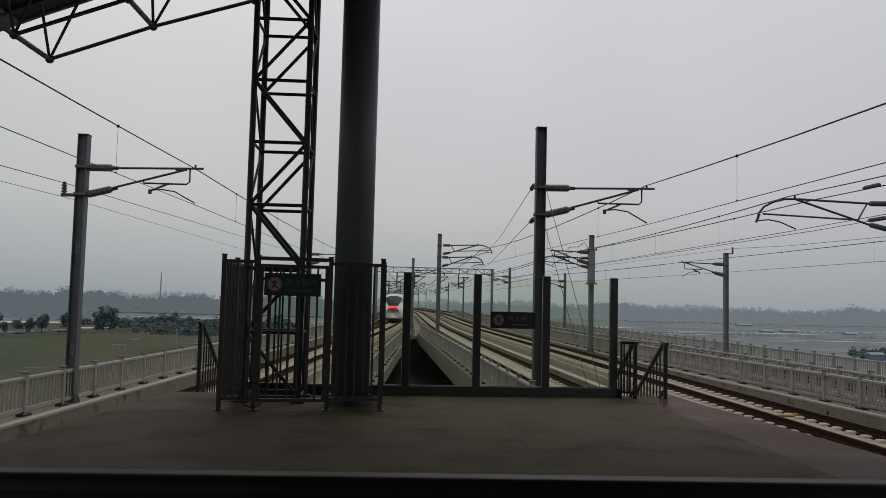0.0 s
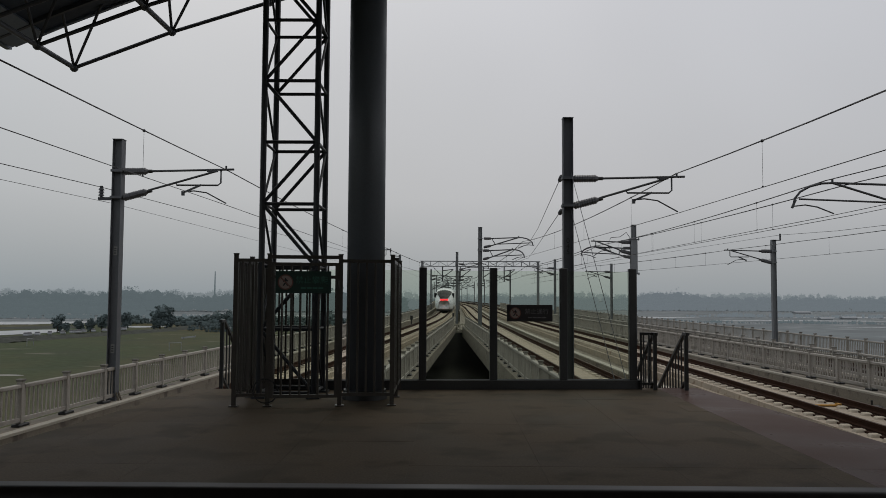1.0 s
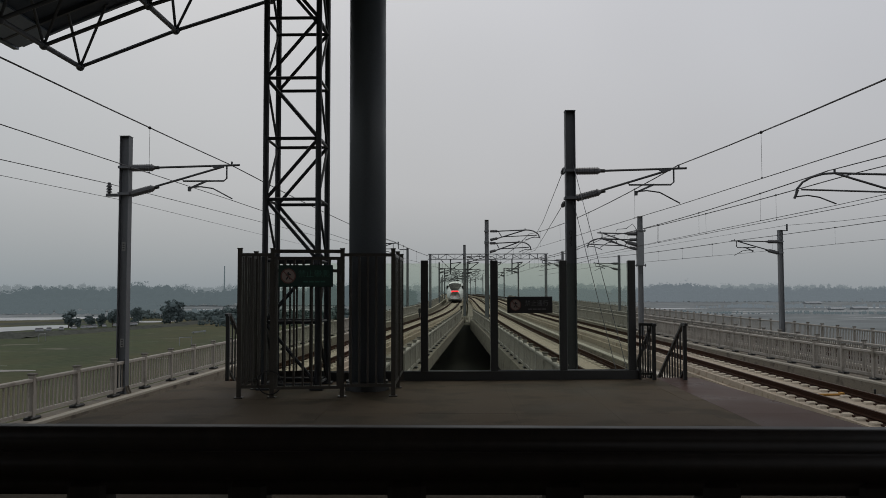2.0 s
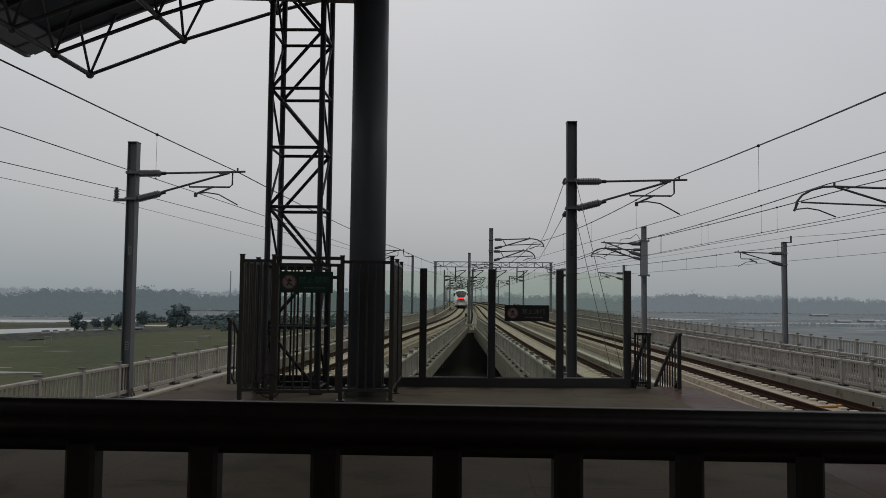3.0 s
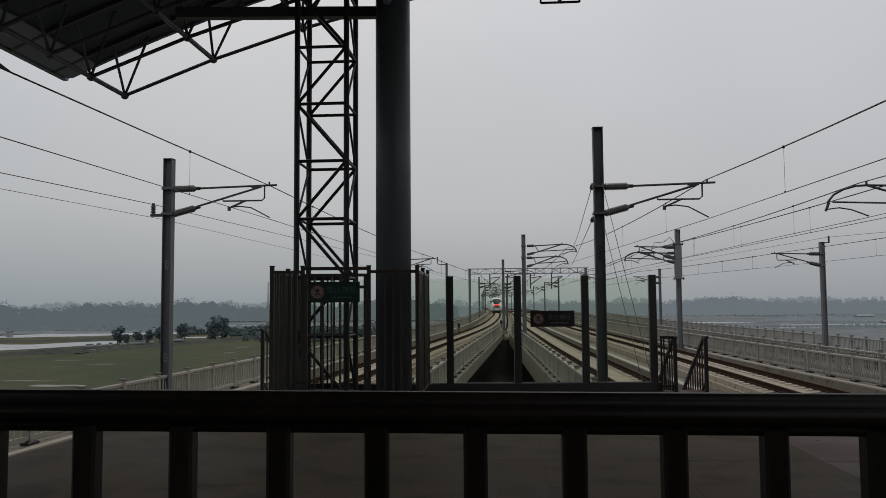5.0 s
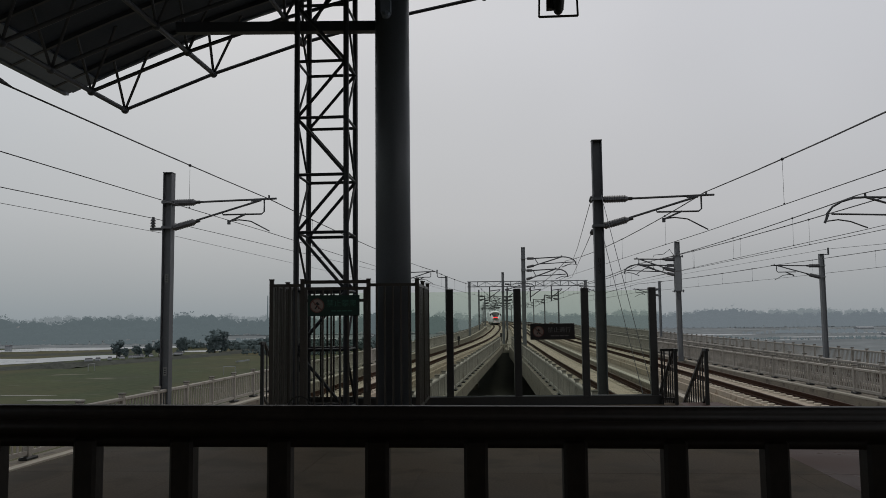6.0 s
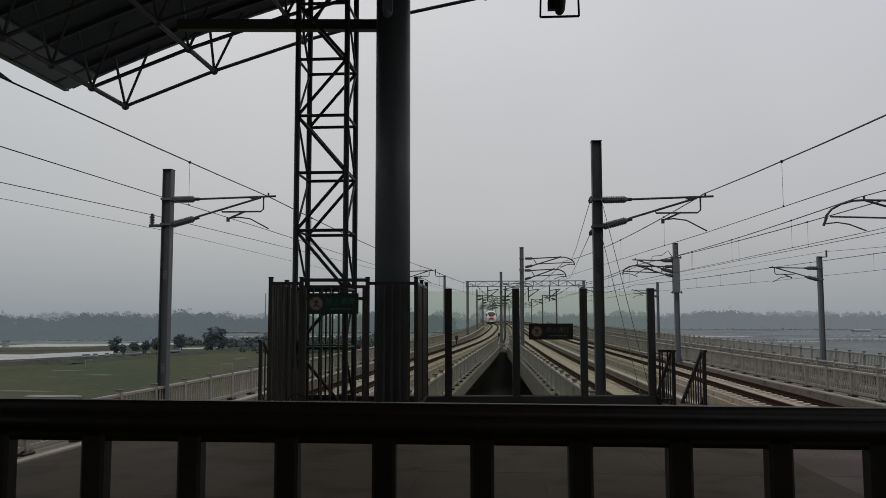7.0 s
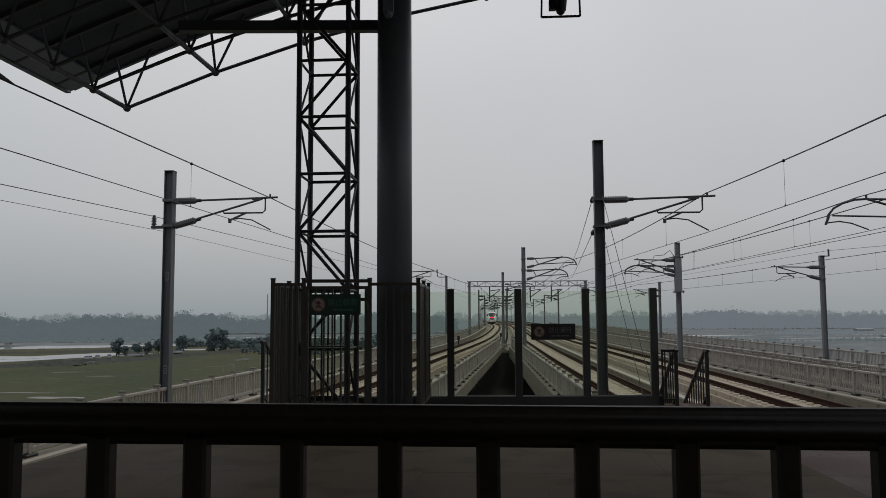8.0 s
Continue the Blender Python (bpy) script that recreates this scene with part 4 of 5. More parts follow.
catenary([(19.1, -20, 4.5, 3.15), (18.9, 52.5, 4.68, 3.82), (17.6, 98, 5.3, 4.3), (16.6, 160, 5.2, 4.2)], sag=0.12)
wire("feeder_wire", [(-9.9, -40, 2.6), (-9.27, 22.2, 4.55), (-7.7, 62, 5.0), (-6.0, 98, 4.9), (-4, 150, 4.5)], 0.010, "single dark feeder wire carried past the masts")
wire("feeder_wire", [(-9.8, -40, 2.7), (-8.98, 22.2, 4.1), (-7.45, 62, 4.0), (-5.8, 98, 4.0)], 0.006, "thin dark feeder wire carried past the masts")
wire("feeder_wire", [(22.0, -40, 4.1), (22.0, 20, 4.65), (22.0, 44.5, 5.28), (22.1, 52.5, 5.66), (21.0, 98, 6.1), (18, 160, 6.1)], 0.012, "thin dark feeder wire above the neighbouring viaduct")
wire("guy_wire", [(3.80, 21.6, 5.0), (4.25, 14.6, -1.9)], 0.008, "taut steel guy wire from the mast to the deck")
wire("guy_wire", [(3.80, 21.6, 3.95), (4.15, 15.3, -1.9)], 0.008, "taut steel guy wire from the mast to the deck")
wire("anchor_wire", [(3.62, 21.9, 4.9), (4.8, 39, 4.85), (6.0, 56, 5.25), (5.4, 75, 5.3)], 0.011, "anchored messenger wire ending at the mast")
wire("anchor_wire", [(3.62, 21.9, 3.95), (4.8, 39, 4.05), (6.0, 56, 4.25), (5.4, 75, 4.3)], 0.011, "anchored contact wire ending at the mast")
tens = thing("wire_tensioner", "dark tapered strain clamp in the messenger wire", "tensioner", (-5.88, 9.15, 4.83))
bm = bmesh.new()
vs = box(bm, 0, 0, 0.14, 0.05, 0.95, 0.62)
for v in vs:
    if v.co.y > 0:
        v.co.z = 0.14 + (v.co.z - 0.14) * 0.18 - 0.08
bevel(bm, 0.01)
part("body", bm, M_ARM, tens)
bm = bmesh.new()
tube(bm, (0, 0.4, 0.06), (0, 0.85, 0.03), 0.05, 8, 0.012)
part("tail", bm, M_ARM, tens)
for z in (4.88, 3.93):
    bm = bmesh.new()
    ribbed(bm, (3.64, 22.1, z), (3.69, 22.9, z), 0.065)
    tagged(new("strain_insulator", mesh_of("strain_insulator", bm, M_INS)), "small dark strain insulator on the anchored wire", "insulator")


# ---- platform ----
def edge_w(y):
    return -4.55 + 0.068 * y if y > -2 else -4.69


def edge_e(y):
    return 5.24 if y < 8.5 else 5.24 - 0.085 * (y - 8.5)


PLATFORM_END = 13.95


def end_y(x):
    """The platform's end runs just behind the glass screen."""
    return 13.49 + 0.0706 * (x - 0.11)


ys = [-14, -2, 4, 8.5, 11, PLATFORM_END]
verts, faces = [], []
for y in ys:
    w, e = edge_w(y), edge_e(y)
    yw, ye = min(y, end_y(w)), min(y, end_y(e))
    verts += [(w, yw, -0.0022), (e, ye, -0.0022), (e - 0.1, ye, -2.0), (w + 0.1, yw, -2.0)]
for i in range(len(ys) - 1):
    for j in range(4):
        faces.append((i * 4 + j, i * 4 + 4 + j, i * 4 + 4 + (j + 1) % 4, i * 4 + (j + 1) % 4))
faces += [(0, 1, 2, 3), tuple(len(verts) - 1 - j for j in range(4))]
platform = tagged(new("platform", sheet("platform", verts, faces, M_JOINT)), "dark worn stone-paved railway platform end", "platform", kind="structure")


def stone(name, x0, x1, y0, y1, mat, top=0.0):
    bm = bmesh.new()
    g = 0.0007
    xa0, xb0, xa1, xb1 = x0(y0) + g, x1(y0) - g, x0(y1) + g, x1(y1) - g
    lo = [bm.verts.new((x, min(y, end_y(x) - g), top - 0.03)) for x, y in ((xa0, y0 + g), (xb0, y0 + g), (xb1, y1 - g), (xa1, y1 - g))]
    hi = [bm.verts.new((x, min(y, end_y(x) - 2 * g), top)) for x, y in ((xa0 + g, y0 + 2 * g), (xb0 - g, y0 + 2 * g), (xb1 - g, y1 - 2 * g), (xa1 + g, y1 - 2 * g))]
    bm.faces.new(hi)
    for i in range(4):
        bm.faces.new((lo[i], lo[(i + 1) % 4], hi[(i + 1) % 4], hi[i]))
    ob = new(name, mesh_of(name, bm, mat))
    ob.parent = platform
    return ob


def const(x):
    return lambda y: x


# ---- canopy ----
def chord_z(x):
    return 8.13 - 0.0173 * (x - 5.37) ** 2


canopy = thing("platform_canopy", "dark curved sheet canopy on a tubular space frame", "canopy", kind="structure")
XS = [-7.3 + 0.9 * i for i in range(19)]
ROOF_END = 13.95
verts, faces = [], []
for x in XS:
    zz = chord_z(x) + 0.62
    verts += [(x, ROOF_END, zz), (x, -16, zz), (x, -16, zz + 0.28), (x, ROOF_END, zz + 0.28)]
for i in range(len(XS) - 1):
    for j in range(4):
        faces.append((i * 4 + j, i * 4 + (j + 1) % 4, i * 4 + 4 + (j + 1) % 4, i * 4 + 4 + j))
faces += [(3, 2, 1, 0), tuple(len(verts) - 4 + j for j in range(4))]
roof = new("roof_sheet", sheet("roof_sheet", verts, faces, M_ROOF))
roof.parent = canopy
bm = bmesh.new()
z0 = chord_z(XS[0]) + 0.62
box(bm, XS[0] - 0.05, (ROOF_END - 16) / 2, z0 + 0.12, 0.10, ROOF_END + 16.1, 0.38)
part("fascia", bm, M_FASCIA, canopy)
bm = bmesh.new()
slope = math.atan2(chord_z(-6.7) - chord_z(-7.3), 0.6)
bar(bm, (-6.98, ROOF_END - 0.02, chord_z(-6.98) + 0.575), (-6.98, -15.9, chord_z(-6.98) + 0.575), 0.62, 0.05)
bmesh.ops.rotate(bm, verts=bm.verts[:], cent=(-6.98, 0, chord_z(-6.98) + 0.575), matrix=Matrix.Rotation(-slope, 3, "Y"))
part("eave_gutter", bm, M_FASCIA, canopy, "flat grey gutter panel under the eave")
bm = bmesh.new()
for xa, xb in zip(XS, XS[1:]):
    bar(bm, (xa, ROOF_END + 0.04, chord_z(xa) + 0.76), (xb, ROOF_END + 0.04, chord_z(xb) + 0.76), 0.07, 0.34)
part("fascia", bm, M_FASCIA, canopy)
bm = bmesh.new()
for i in range(22):
    y = ROOF_END - 0.5 - 1.3 * i
    for xa, xb in zip(XS, XS[1:]):
        bar(bm, (xa, y, chord_z(xa) + 0.58), (xb, y, chord_z(xb) + 0.58), 0.06, 0.08)
part("purlin", bm, M_TRUSS, canopy)
NX, NY = [-6.42 + 1.80 * i for i in range(8)], [14.52 - 1.32 * j for j in range(14)]
ribs, webs, nodes = bmesh.new(), bmesh.new(), bmesh.new()
for i, x in enumerate(NX):
    for j, y in enumerate(NY):
        p = Vector((x, y, chord_z(x)))
        ball(nodes, p, 0.078)
        if i + 1 < len(NX):
            tube(ribs, p, (NX[i + 1], y, chord_z(NX[i + 1])), 0.036)
        if j + 1 < len(NY):
            tube(ribs, p, (x, NY[j + 1], chord_z(x)), 0.046 if i < 2 else 0.038)
        for dx, dy in ((0.26, -1.05), (0.80, -0.72)):
            tube(webs, p, (x + dx, y + dy, chord_z(x + dx) + 0.62), 0.026)
part("chord_tubes", ribs, M_TRUSS, canopy)
part("web_tubes", webs, M_TRUSS, canopy)
part("ball_nodes", nodes, M_TRUSS, canopy, smooth=True)
bm = bmesh.new()
box(bm, -2.62, 12.25, 6.43, 3.5, 0.16, 0.17, 4.5)
part("tie_beam", bm, M_TRUSS, canopy, "dark horizontal steel tie beam")

# Unseen wall added behind the camera; it cuts sky light and reflections.
back_block = thing("wall_south", "unseen wall added behind the camera to block the sky", "wall", kind="structure")
bm = bmesh.new()
vs = [bm.verts.new((x, y, z)) for y in (-15.9, -15.6) for x, z in [(-9.0, -2.0), (14.0, -2.0)] + [(x, chord_z(x) + 0.6) for x in (14.0, 9.0, 5.0, 1.0, -3.0, -7.3)] + [(-9.0, 4.6)]]
n = len(vs) // 2
bm.faces.new(vs[:n])
bm.faces.new(vs[:n - 1:-1])
for j in range(n):
    bm.faces.new((vs[j], vs[n + j], vs[n + (j + 1) % n], vs[(j + 1) % n]))
bmesh.ops.recalc_face_normals(bm, faces=bm.faces[:])
part("wall", bm, M_CONC_OLD, back_block)

column = thing("column", "tall round blue-grey painted steel column", "column", (-0.715, 12.15, 0))
bm = bmesh.new()
tube(bm, (0, 0, 0.12), (0, 0, 8.2), 0.285, 40, 0.28)
part("shaft", bm, M_PILLAR, column, smooth=False)
for p in column.children[0].data.polygons:
    p.use_smooth = abs(p.normal.z) < 0.5
bm = bmesh.new()
tube(bm, (0, 0, 0), (0, 0, 0.14), 0.34, 40, 0.32)
part("base_collar", bm, M_BLACK, column)
bm = bmesh.new()
box(bm, -0.05, -0.34, 6.55, 0.16, 0.16, 0.24)
ball(bm, (-0.05, -0.36, 6.42), 0.08)
tube(bm, (-0.05, -0.34, 6.6), (-0.02, -0.2, 6.7), 0.03)
cctv = new("security_camera", mesh_of("security_camera", bm, M_FASCIA))
cctv.location = (-0.715, 12.15, 0)
tagged(cctv, "small grey dome camera fixed high on the column", "camera")


# ---- lattice tower ----
tower = thing("lattice_tower", "square lattice steel tower of dark blue-grey tubes beside the column", "lattice tower", (-1.885, 12.5, 0))
S = 0.41
for sx in (-1, 1):
    for sy in (-1, 1):
        bm = bmesh.new()
        tube(bm, (sx * S, sy * S, 0), (sx * S, sy * S, 8.4), 0.046, 10)
        box(bm, sx * S, sy * S, 0.015, 0.2, 0.2, 0.03)
        part("leg", bm, M_TOWER, tower)
PITCH = 0.95


def tower_bar(p, q, r):
    bm = bmesh.new()
    tube(bm, p, q, r, 8)
    return part("brace", bm, M_TOWER, tower)


for k in range(9):
    z = 0.08 + PITCH * k
    s = 1 if k % 2 else -1
    for e in (-1, 1):
        tower_bar((-S, e * S, z), (S, e * S, z), 0.027)
        tower_bar((e * S, -S, z), (e * S, S, z), 0.022)
        if e < 0 or k > 1:
            tower_bar((-s * S, e * S, z), (s * S, e * S, z + PITCH), 0.028)
        tower_bar((e * S, -s * S, z), (e * S, s * S, z + PITCH), 0.020)


# ---- fence cage round tower and column ----
CU = Vector((math.cos(radians(5.8)), math.sin(radians(5.8)), 0))
C0 = Vector((-2.42, 11.15, 0))


def fence_panel(root, p, q, z0, z1, pitch, r, name="panel", rail=0.045):
    d = (q - p)
    L = d.length
    u = d / L
    for z, nm in ((z0, "bottom_rail"), (z1, "top_rail")):
        bm = bmesh.new()
        bar(bm, p + Vector((0, 0, z)), q + Vector((0, 0, z)), rail, rail)
        panel = part(nm, bm, M_FENCE, root)
    n = max(2, round(L / pitch))
    for i in range(1, n):
        a = p + u * (L * i / n)
        bm = bmesh.new()
        bar(bm, a + Vector((0, 0, z0)), a + Vector((0, 0, z1)), r, r)
        part("bar", bm, M_FENCE, panel)
    return panel


def fence_post(root, p, h, w=0.06):
    bm = bmesh.new()
    box(bm, p.x, p.y, h / 2, w, w, h, 5.8)
    box(bm, p.x, p.y, h + 0.008, w + 0.012, w + 0.012, 0.016, 5.8)
    box(bm, p.x, p.y, 0.008, w + 0.06, w + 0.06, 0.016, 5.8)
    part("post", bm, M_FENCE, root)


cage = thing("steel_fence", "dark bronze steel bar fence enclosing the lattice tower and column", "fence")
A, B, C, D = C0, C0 + CU * 0.46, C0 + CU * 1.45, C0 + CU * 2.18
E_, F_ = Vector((-0.27, 13.28, 0)), Vector((-2.46, 13.1, 0))
G_, H_ = A.lerp(F_, 0.5), D.lerp(E_, 0.5)
for p in (A, B, C, D, E_, F_, G_, H_):
    fence_post(cage, p, 2.11)
fence_panel(cage, A, B, 0.16, 2.03, 0.10, 0.028)
fence_panel(cage, C, D, 0.16, 2.03, 0.115, 0.028)
fence_panel(cage, D, H_, 0.16, 2.03, 0.10, 0.030)
fence_panel(cage, H_, E_, 0.16, 2.03, 0.10, 0.030)
fence_panel(cage, A, G_, 0.16, 2.03, 0.10, 0.030)
fence_panel(cage, G_, F_, 0.16, 2.03, 0.10, 0.030)
fence_panel(cage, F_, F_ + CU * 0.9, 0.16, 2.03, 0.12, 0.028)
bm = bmesh.new()
for a, b in ((B, C),):
    bar(bm, a + Vector((0, 0, 2.08)), b + Vector((0, 0, 2.08)), 0.05, 0.05)
part("lintel", bm, M_FENCE, cage)
gate = thing("gate", "closed dark steel bar gate in the fence", "gate")
g0, g1 = B + CU * 0.05, C - CU * 0.05
bm = bmesh.new()
for z in (0.14, 1.98, 1.80):
    bar(bm, g0 + Vector((0, 0, z)), g1 + Vector((0, 0, z)), 0.045, 0.045)
for a in (g0, g1):
    bar(bm, a + Vector((0, 0, 0.12)), a + Vector((0, 0, 2.0)), 0.05, 0.05)
part("gate_frame", bm, M_FENCE, gate)
for i in range(1, 7):
    a = g0.lerp(g1, i / 7)
    bm = bmesh.new()
    bar(bm, a + Vector((0, 0, 0.14)), a + Vector((0, 0, 1.98)), 0.026, 0.026)
    part("bar", bm, M_FENCE, gate)
for z in (0.5, 1.7):
    bm = bmesh.new()
    tube(bm, g1 + CU * 0.03 + Vector((0, -0.03, z - 0.06)), g1 + CU * 0.03 + Vector((0, -0.03, z + 0.06)), 0.018)
    part("hinge", bm, M_FENCE, gate)
bm = bmesh.new()
ring = [B + Vector((-0.02 + 0.17 * math.cos(a), -0.07 - 0.03 * math.sin(a), 0.22 + 0.17 * math.sin(a))) for a in [6.283 * i / 20 for i in range(20)]]
pipe(bm, ring[:19], 0.010)
tagged(new("cable_loop", mesh_of("cable_loop", bm, M_BLACK)), "black cable lock looped round the gate post", "cable lock")


def sign(name, centre, turn, w, h, face, ink, label, text):
    root = thing(name, label, "sign", centre, turn)
    bm = bmesh.new()
    box(bm, 0, 0, 0, w, 0.025, h)
    bevel(bm, 0.006)
    part("board", bm, face, root)
    flat = Matrix.Rotation(radians(90), 4, "X")
    bm = bmesh.new()
    bmesh.ops.create_circle(bm, cap_ends=True, segments=28, radius=h * 0.32, matrix=Matrix.Translation((-w * 0.32, -0.0155, 0)) @ flat)
    part("disc", bm, M_PALE, root)
    bm = bmesh.new()
    c = Vector((-w * 0.32, -0.018, 0))
    r = h * 0.32
    pts = [c + Vector((r * math.cos(a), 0, r * math.sin(a))) for a in [6.2832 * i / 24 for i in range(25)]]
    for a, b in zip(pts, pts[1:]):
        bar(bm, a, b, 0.006, h * 0.05)
    bar(bm, c + Vector((-r * 0.7, 0, r * 0.7)), c + Vector((r * 0.7, 0, -r * 0.7)), 0.006, h * 0.05)
    part("ring", bm, M_RING, root, "faded red prohibition ring with a slash")
    bm = bmesh.new()
    for a, b in (((0, 0.55), (0.05, 0.0)), ((0.05, 0.0), (-0.3, -0.5)), ((0.05, 0.0), (0.3, -0.5)), ((0.02, 0.35), (-0.35, 0.1)), ((0.02, 0.35), (0.35, 0.15))):
        bar(bm, c + Vector((a[0] * r, 0.001, a[1] * r)), c + Vector((b[0] * r, 0.001, b[1] * r)), 0.004, h * 0.06)
    part("symbol", bm, M_NUM, root)
    lettering(text, h * 0.365, ink, root, Matrix.Translation((w * 0.150, -0.016, h * 0.08)) @ flat)
    bm = bmesh.new()
    for i in range(4):
        box(bm, w * (0.0 + 0.105 * i), -0.0145, -h * 0.26, w * 0.085, 0.003, h * 0.07)
    part("small_print", bm, ink, root)
    return root


sign("green_sign", C0 + CU * 0.94 + Vector((0, -0.06, 1.725)), 5.8, 0.77, 0.31, M_GREEN, M_GREEN_INK, "dark green prohibition sign hung on the gate", "\u7981\u6b62\u6500\u722c")


# ---- glass screen ----
screen = thing("glass_screen", "green-tinted glass screen with black steel posts at the platform end", "glass screen")
GU = (GLASS_B - GLASS_A).normalized()
turn = math.degrees(math.atan2(GU.y, GU.x))
GL = (GLASS_B - GLASS_A).length
left = GLASS_A - GU * 2.72
right = GLASS_B + GU * 0.10
bm = bmesh.new()
bar(bm, left + Vector((0, 0, 0.075)), right + Vector((0, 0, 0.075)), 0.16, 0.15)
part("sill", bm, M_POST, screen, "black steel sill box")
bm = bmesh.new()
bar(bm, left + Vector((0, -0.02, 0.158)), right + Vector((0, -0.02, 0.158)), 0.03, 0.015)
part("bead", bm, M_MAST, screen, "bright metal glazing bead")
for i in range(4):
    p = GLASS_A + GU * (GL * i / 3)
    bm = bmesh.new()
    box(bm, p.x, p.y, 1.01, 0.125, 0.10, 2.02, turn)
    bevel(bm, 0.008)
    part("post", bm, M_POST, screen)
p = left + GU * 0.06
bm = bmesh.new()
box(bm, p.x, p.y, 1.01, 0.125, 0.10, 2.02, turn)
bevel(bm, 0.008)
part("post", bm, M_POST, screen)
spans = [(left + GU * 0.06, GLASS_A - GU * 1.33), (GLASS_A - GU * 1.33, GLASS_A)] + [(GLASS_A + GU * (GL * i / 3), GLASS_A + GU * (GL * (i + 1) / 3)) for i in range(3)]
for a, b in spans:
    a, b = a + GU * 0.065, b - GU * 0.065
    bm = bmesh.new()
    bar(bm, a.lerp(b, 0) + Vector((0, 0.0, 1.06)), b + Vector((0, 0.0, 1.06)), 0.012, 1.82)
    pane = part("pane", bm, M_GLASS, screen, "green-tinted clear glass pane")
    pane.visible_shadow = False
sign("red_sign", GLASS_A + GU * 1.79 + Vector((0, -0.06, 1.265)), turn, 0.77, 0.28, M_REDSIGN, M_INK, "dark prohibition sign with red ring on the glass", "\u7981\u6b62\u901a\u884c")


# ---- stair rails ----
def stair_rail(x, y0, h, label):
    root = thing("stair_rail", label, "handrail", (x, y0, 0), group="stair rails")
    bm = bmesh.new()
    bar(bm, (0, 0, -0.3), (0, 0, h), 0.06, 0.05)
    part("newel_post", bm, M_BLACK, root)
    bm = bmesh.new()
    bar(bm, (0, -0.10, h), (0, 0.12, h), 0.055, 0.045)
    bar(bm, (0, 0.1, h), (0, 2.2, h - 1.35), 0.055, 0.045)
    bar(bm, (0, 0.1, 0.12), (0, 2.2, 0.12 - 1.35), 0.04, 0.04)
    part("top_rail", bm, M_BLACK, root)
    for i in range(1, 12):
        y = 0.1 + 0.18 * i
        z = h - 1.35 * (y - 0.1) / 2.1
        bm = bmesh.new()
        bar(bm, (0, y, z - h + 0.1), (0, y, z), 0.022, 0.022)
        part("baluster", bm, M_BLACK, root)
    return root


stair_rail(4.50, 13.45, 0.93, "black steel stair handrail descending from the platform end")
stair_rail(3.98, 13.45, 0.93, "black steel stair handrail descending from the platform end")
stair_rail(-3.30, 13.6, 1.10, "black steel stair handrail descending from the platform end")
land = thing("landing_rail", "short black steel rail between screen and stair", "handrail")
bm = bmesh.new()
bar(bm, (3.74, 13.5, 0.93), (3.98, 13.45, 0.93), 0.045, 0.045)
bar(bm, (3.74, 13.5, 0.1), (3.98, 13.45, 0.1), 0.035, 0.035)
for x in (3.80, 3.89):
    bar(bm, (x, 13.48, 0.1), (x, 13.48, 0.93), 0.022, 0.022)
bar(bm, (3.76, 13.5, 0), (3.76, 13.5, 0.93), 0.03, 0.03)
part("rail", bm, M_BLACK, land)


# ---- hanging device under the canopy ----
lamp = thing("hanging_camera", "black surveillance camera in a square bracket under the canopy", "camera", (2.17, 14.0, 7.12))
bm = bmesh.new()
for a, b in (((-0.36, 0), (0.36, 0)), ((-0.36, 0), (-0.34, 0.7)), ((0.36, 0), (0.34, 0.7)), ((-0.34, 0.7), (0.34, 0.7))):
    bar(bm, (a[0], 0, a[1]), (b[0], 0, b[1]), 0.035, 0.035)
bar(bm, (0, 0, 0.7), (0, 0, 0.9), 0.05, 0.05)
part("bracket", bm, M_BLACK, lamp)
bm = bmesh.new()
tube(bm, (0, 0, 0.12), (0, 0, 0.5), 0.1, 12, 0.14)
box(bm, -0.16, 0, 0.22, 0.12, 0.12, 0.18)
ball(bm, (0, 0, 0.12), 0.09)
part("body", bm, M_BLACK, lamp)


# ---- railing before the camera ----
guard = thing("guard_railing", "dark painted steel guard railing across the platform", "railing", (0.356, 0.645, 0), 2.4)
bm = bmesh.new()
box(bm, 0, 0, 1.3645, 9.0, 0.066, 0.064)
for v in bm.verts:
    v.co.z -= 0.0095 * (v.co.x - 0.22)
bmesh.ops.bevel(bm, geom=[e for e in bm.edges if abs((e.verts[0].co - e.verts[1].co).x) > 1], offset=0.020, segments=4, affect="EDGES")
part("top_rail", bm, M_HAND, guard, smooth=True)
bm = bmesh.new()
box(bm, 0, 0, 0.14, 9.0, 0.045, 0.045)
part("bottom_rail", bm, M_HAND, guard)
bm = bmesh.new()
box(bm, 0, 0, 0.744, 0.038, 0.036, 1.204)
bevel(bm, 0.005)
BALUSTER = mesh_of("baluster", bm, M_HAND)
for i in range(-28, 29):
    ob = new("baluster", BALUSTER)
    ob.parent = guard
    u = -0.009 + 0.1568 * i
    ob.location = (u, 0, -0.0095 * (u - 0.22))
for x in (-4.4, 4.4):
    bm = bmesh.new()
    h = 1.362 - 0.0095 * (x - 0.22)
    box(bm, x, 0, h / 2, 0.06, 0.06, h)
    part("post", bm, M_HAND, guard)


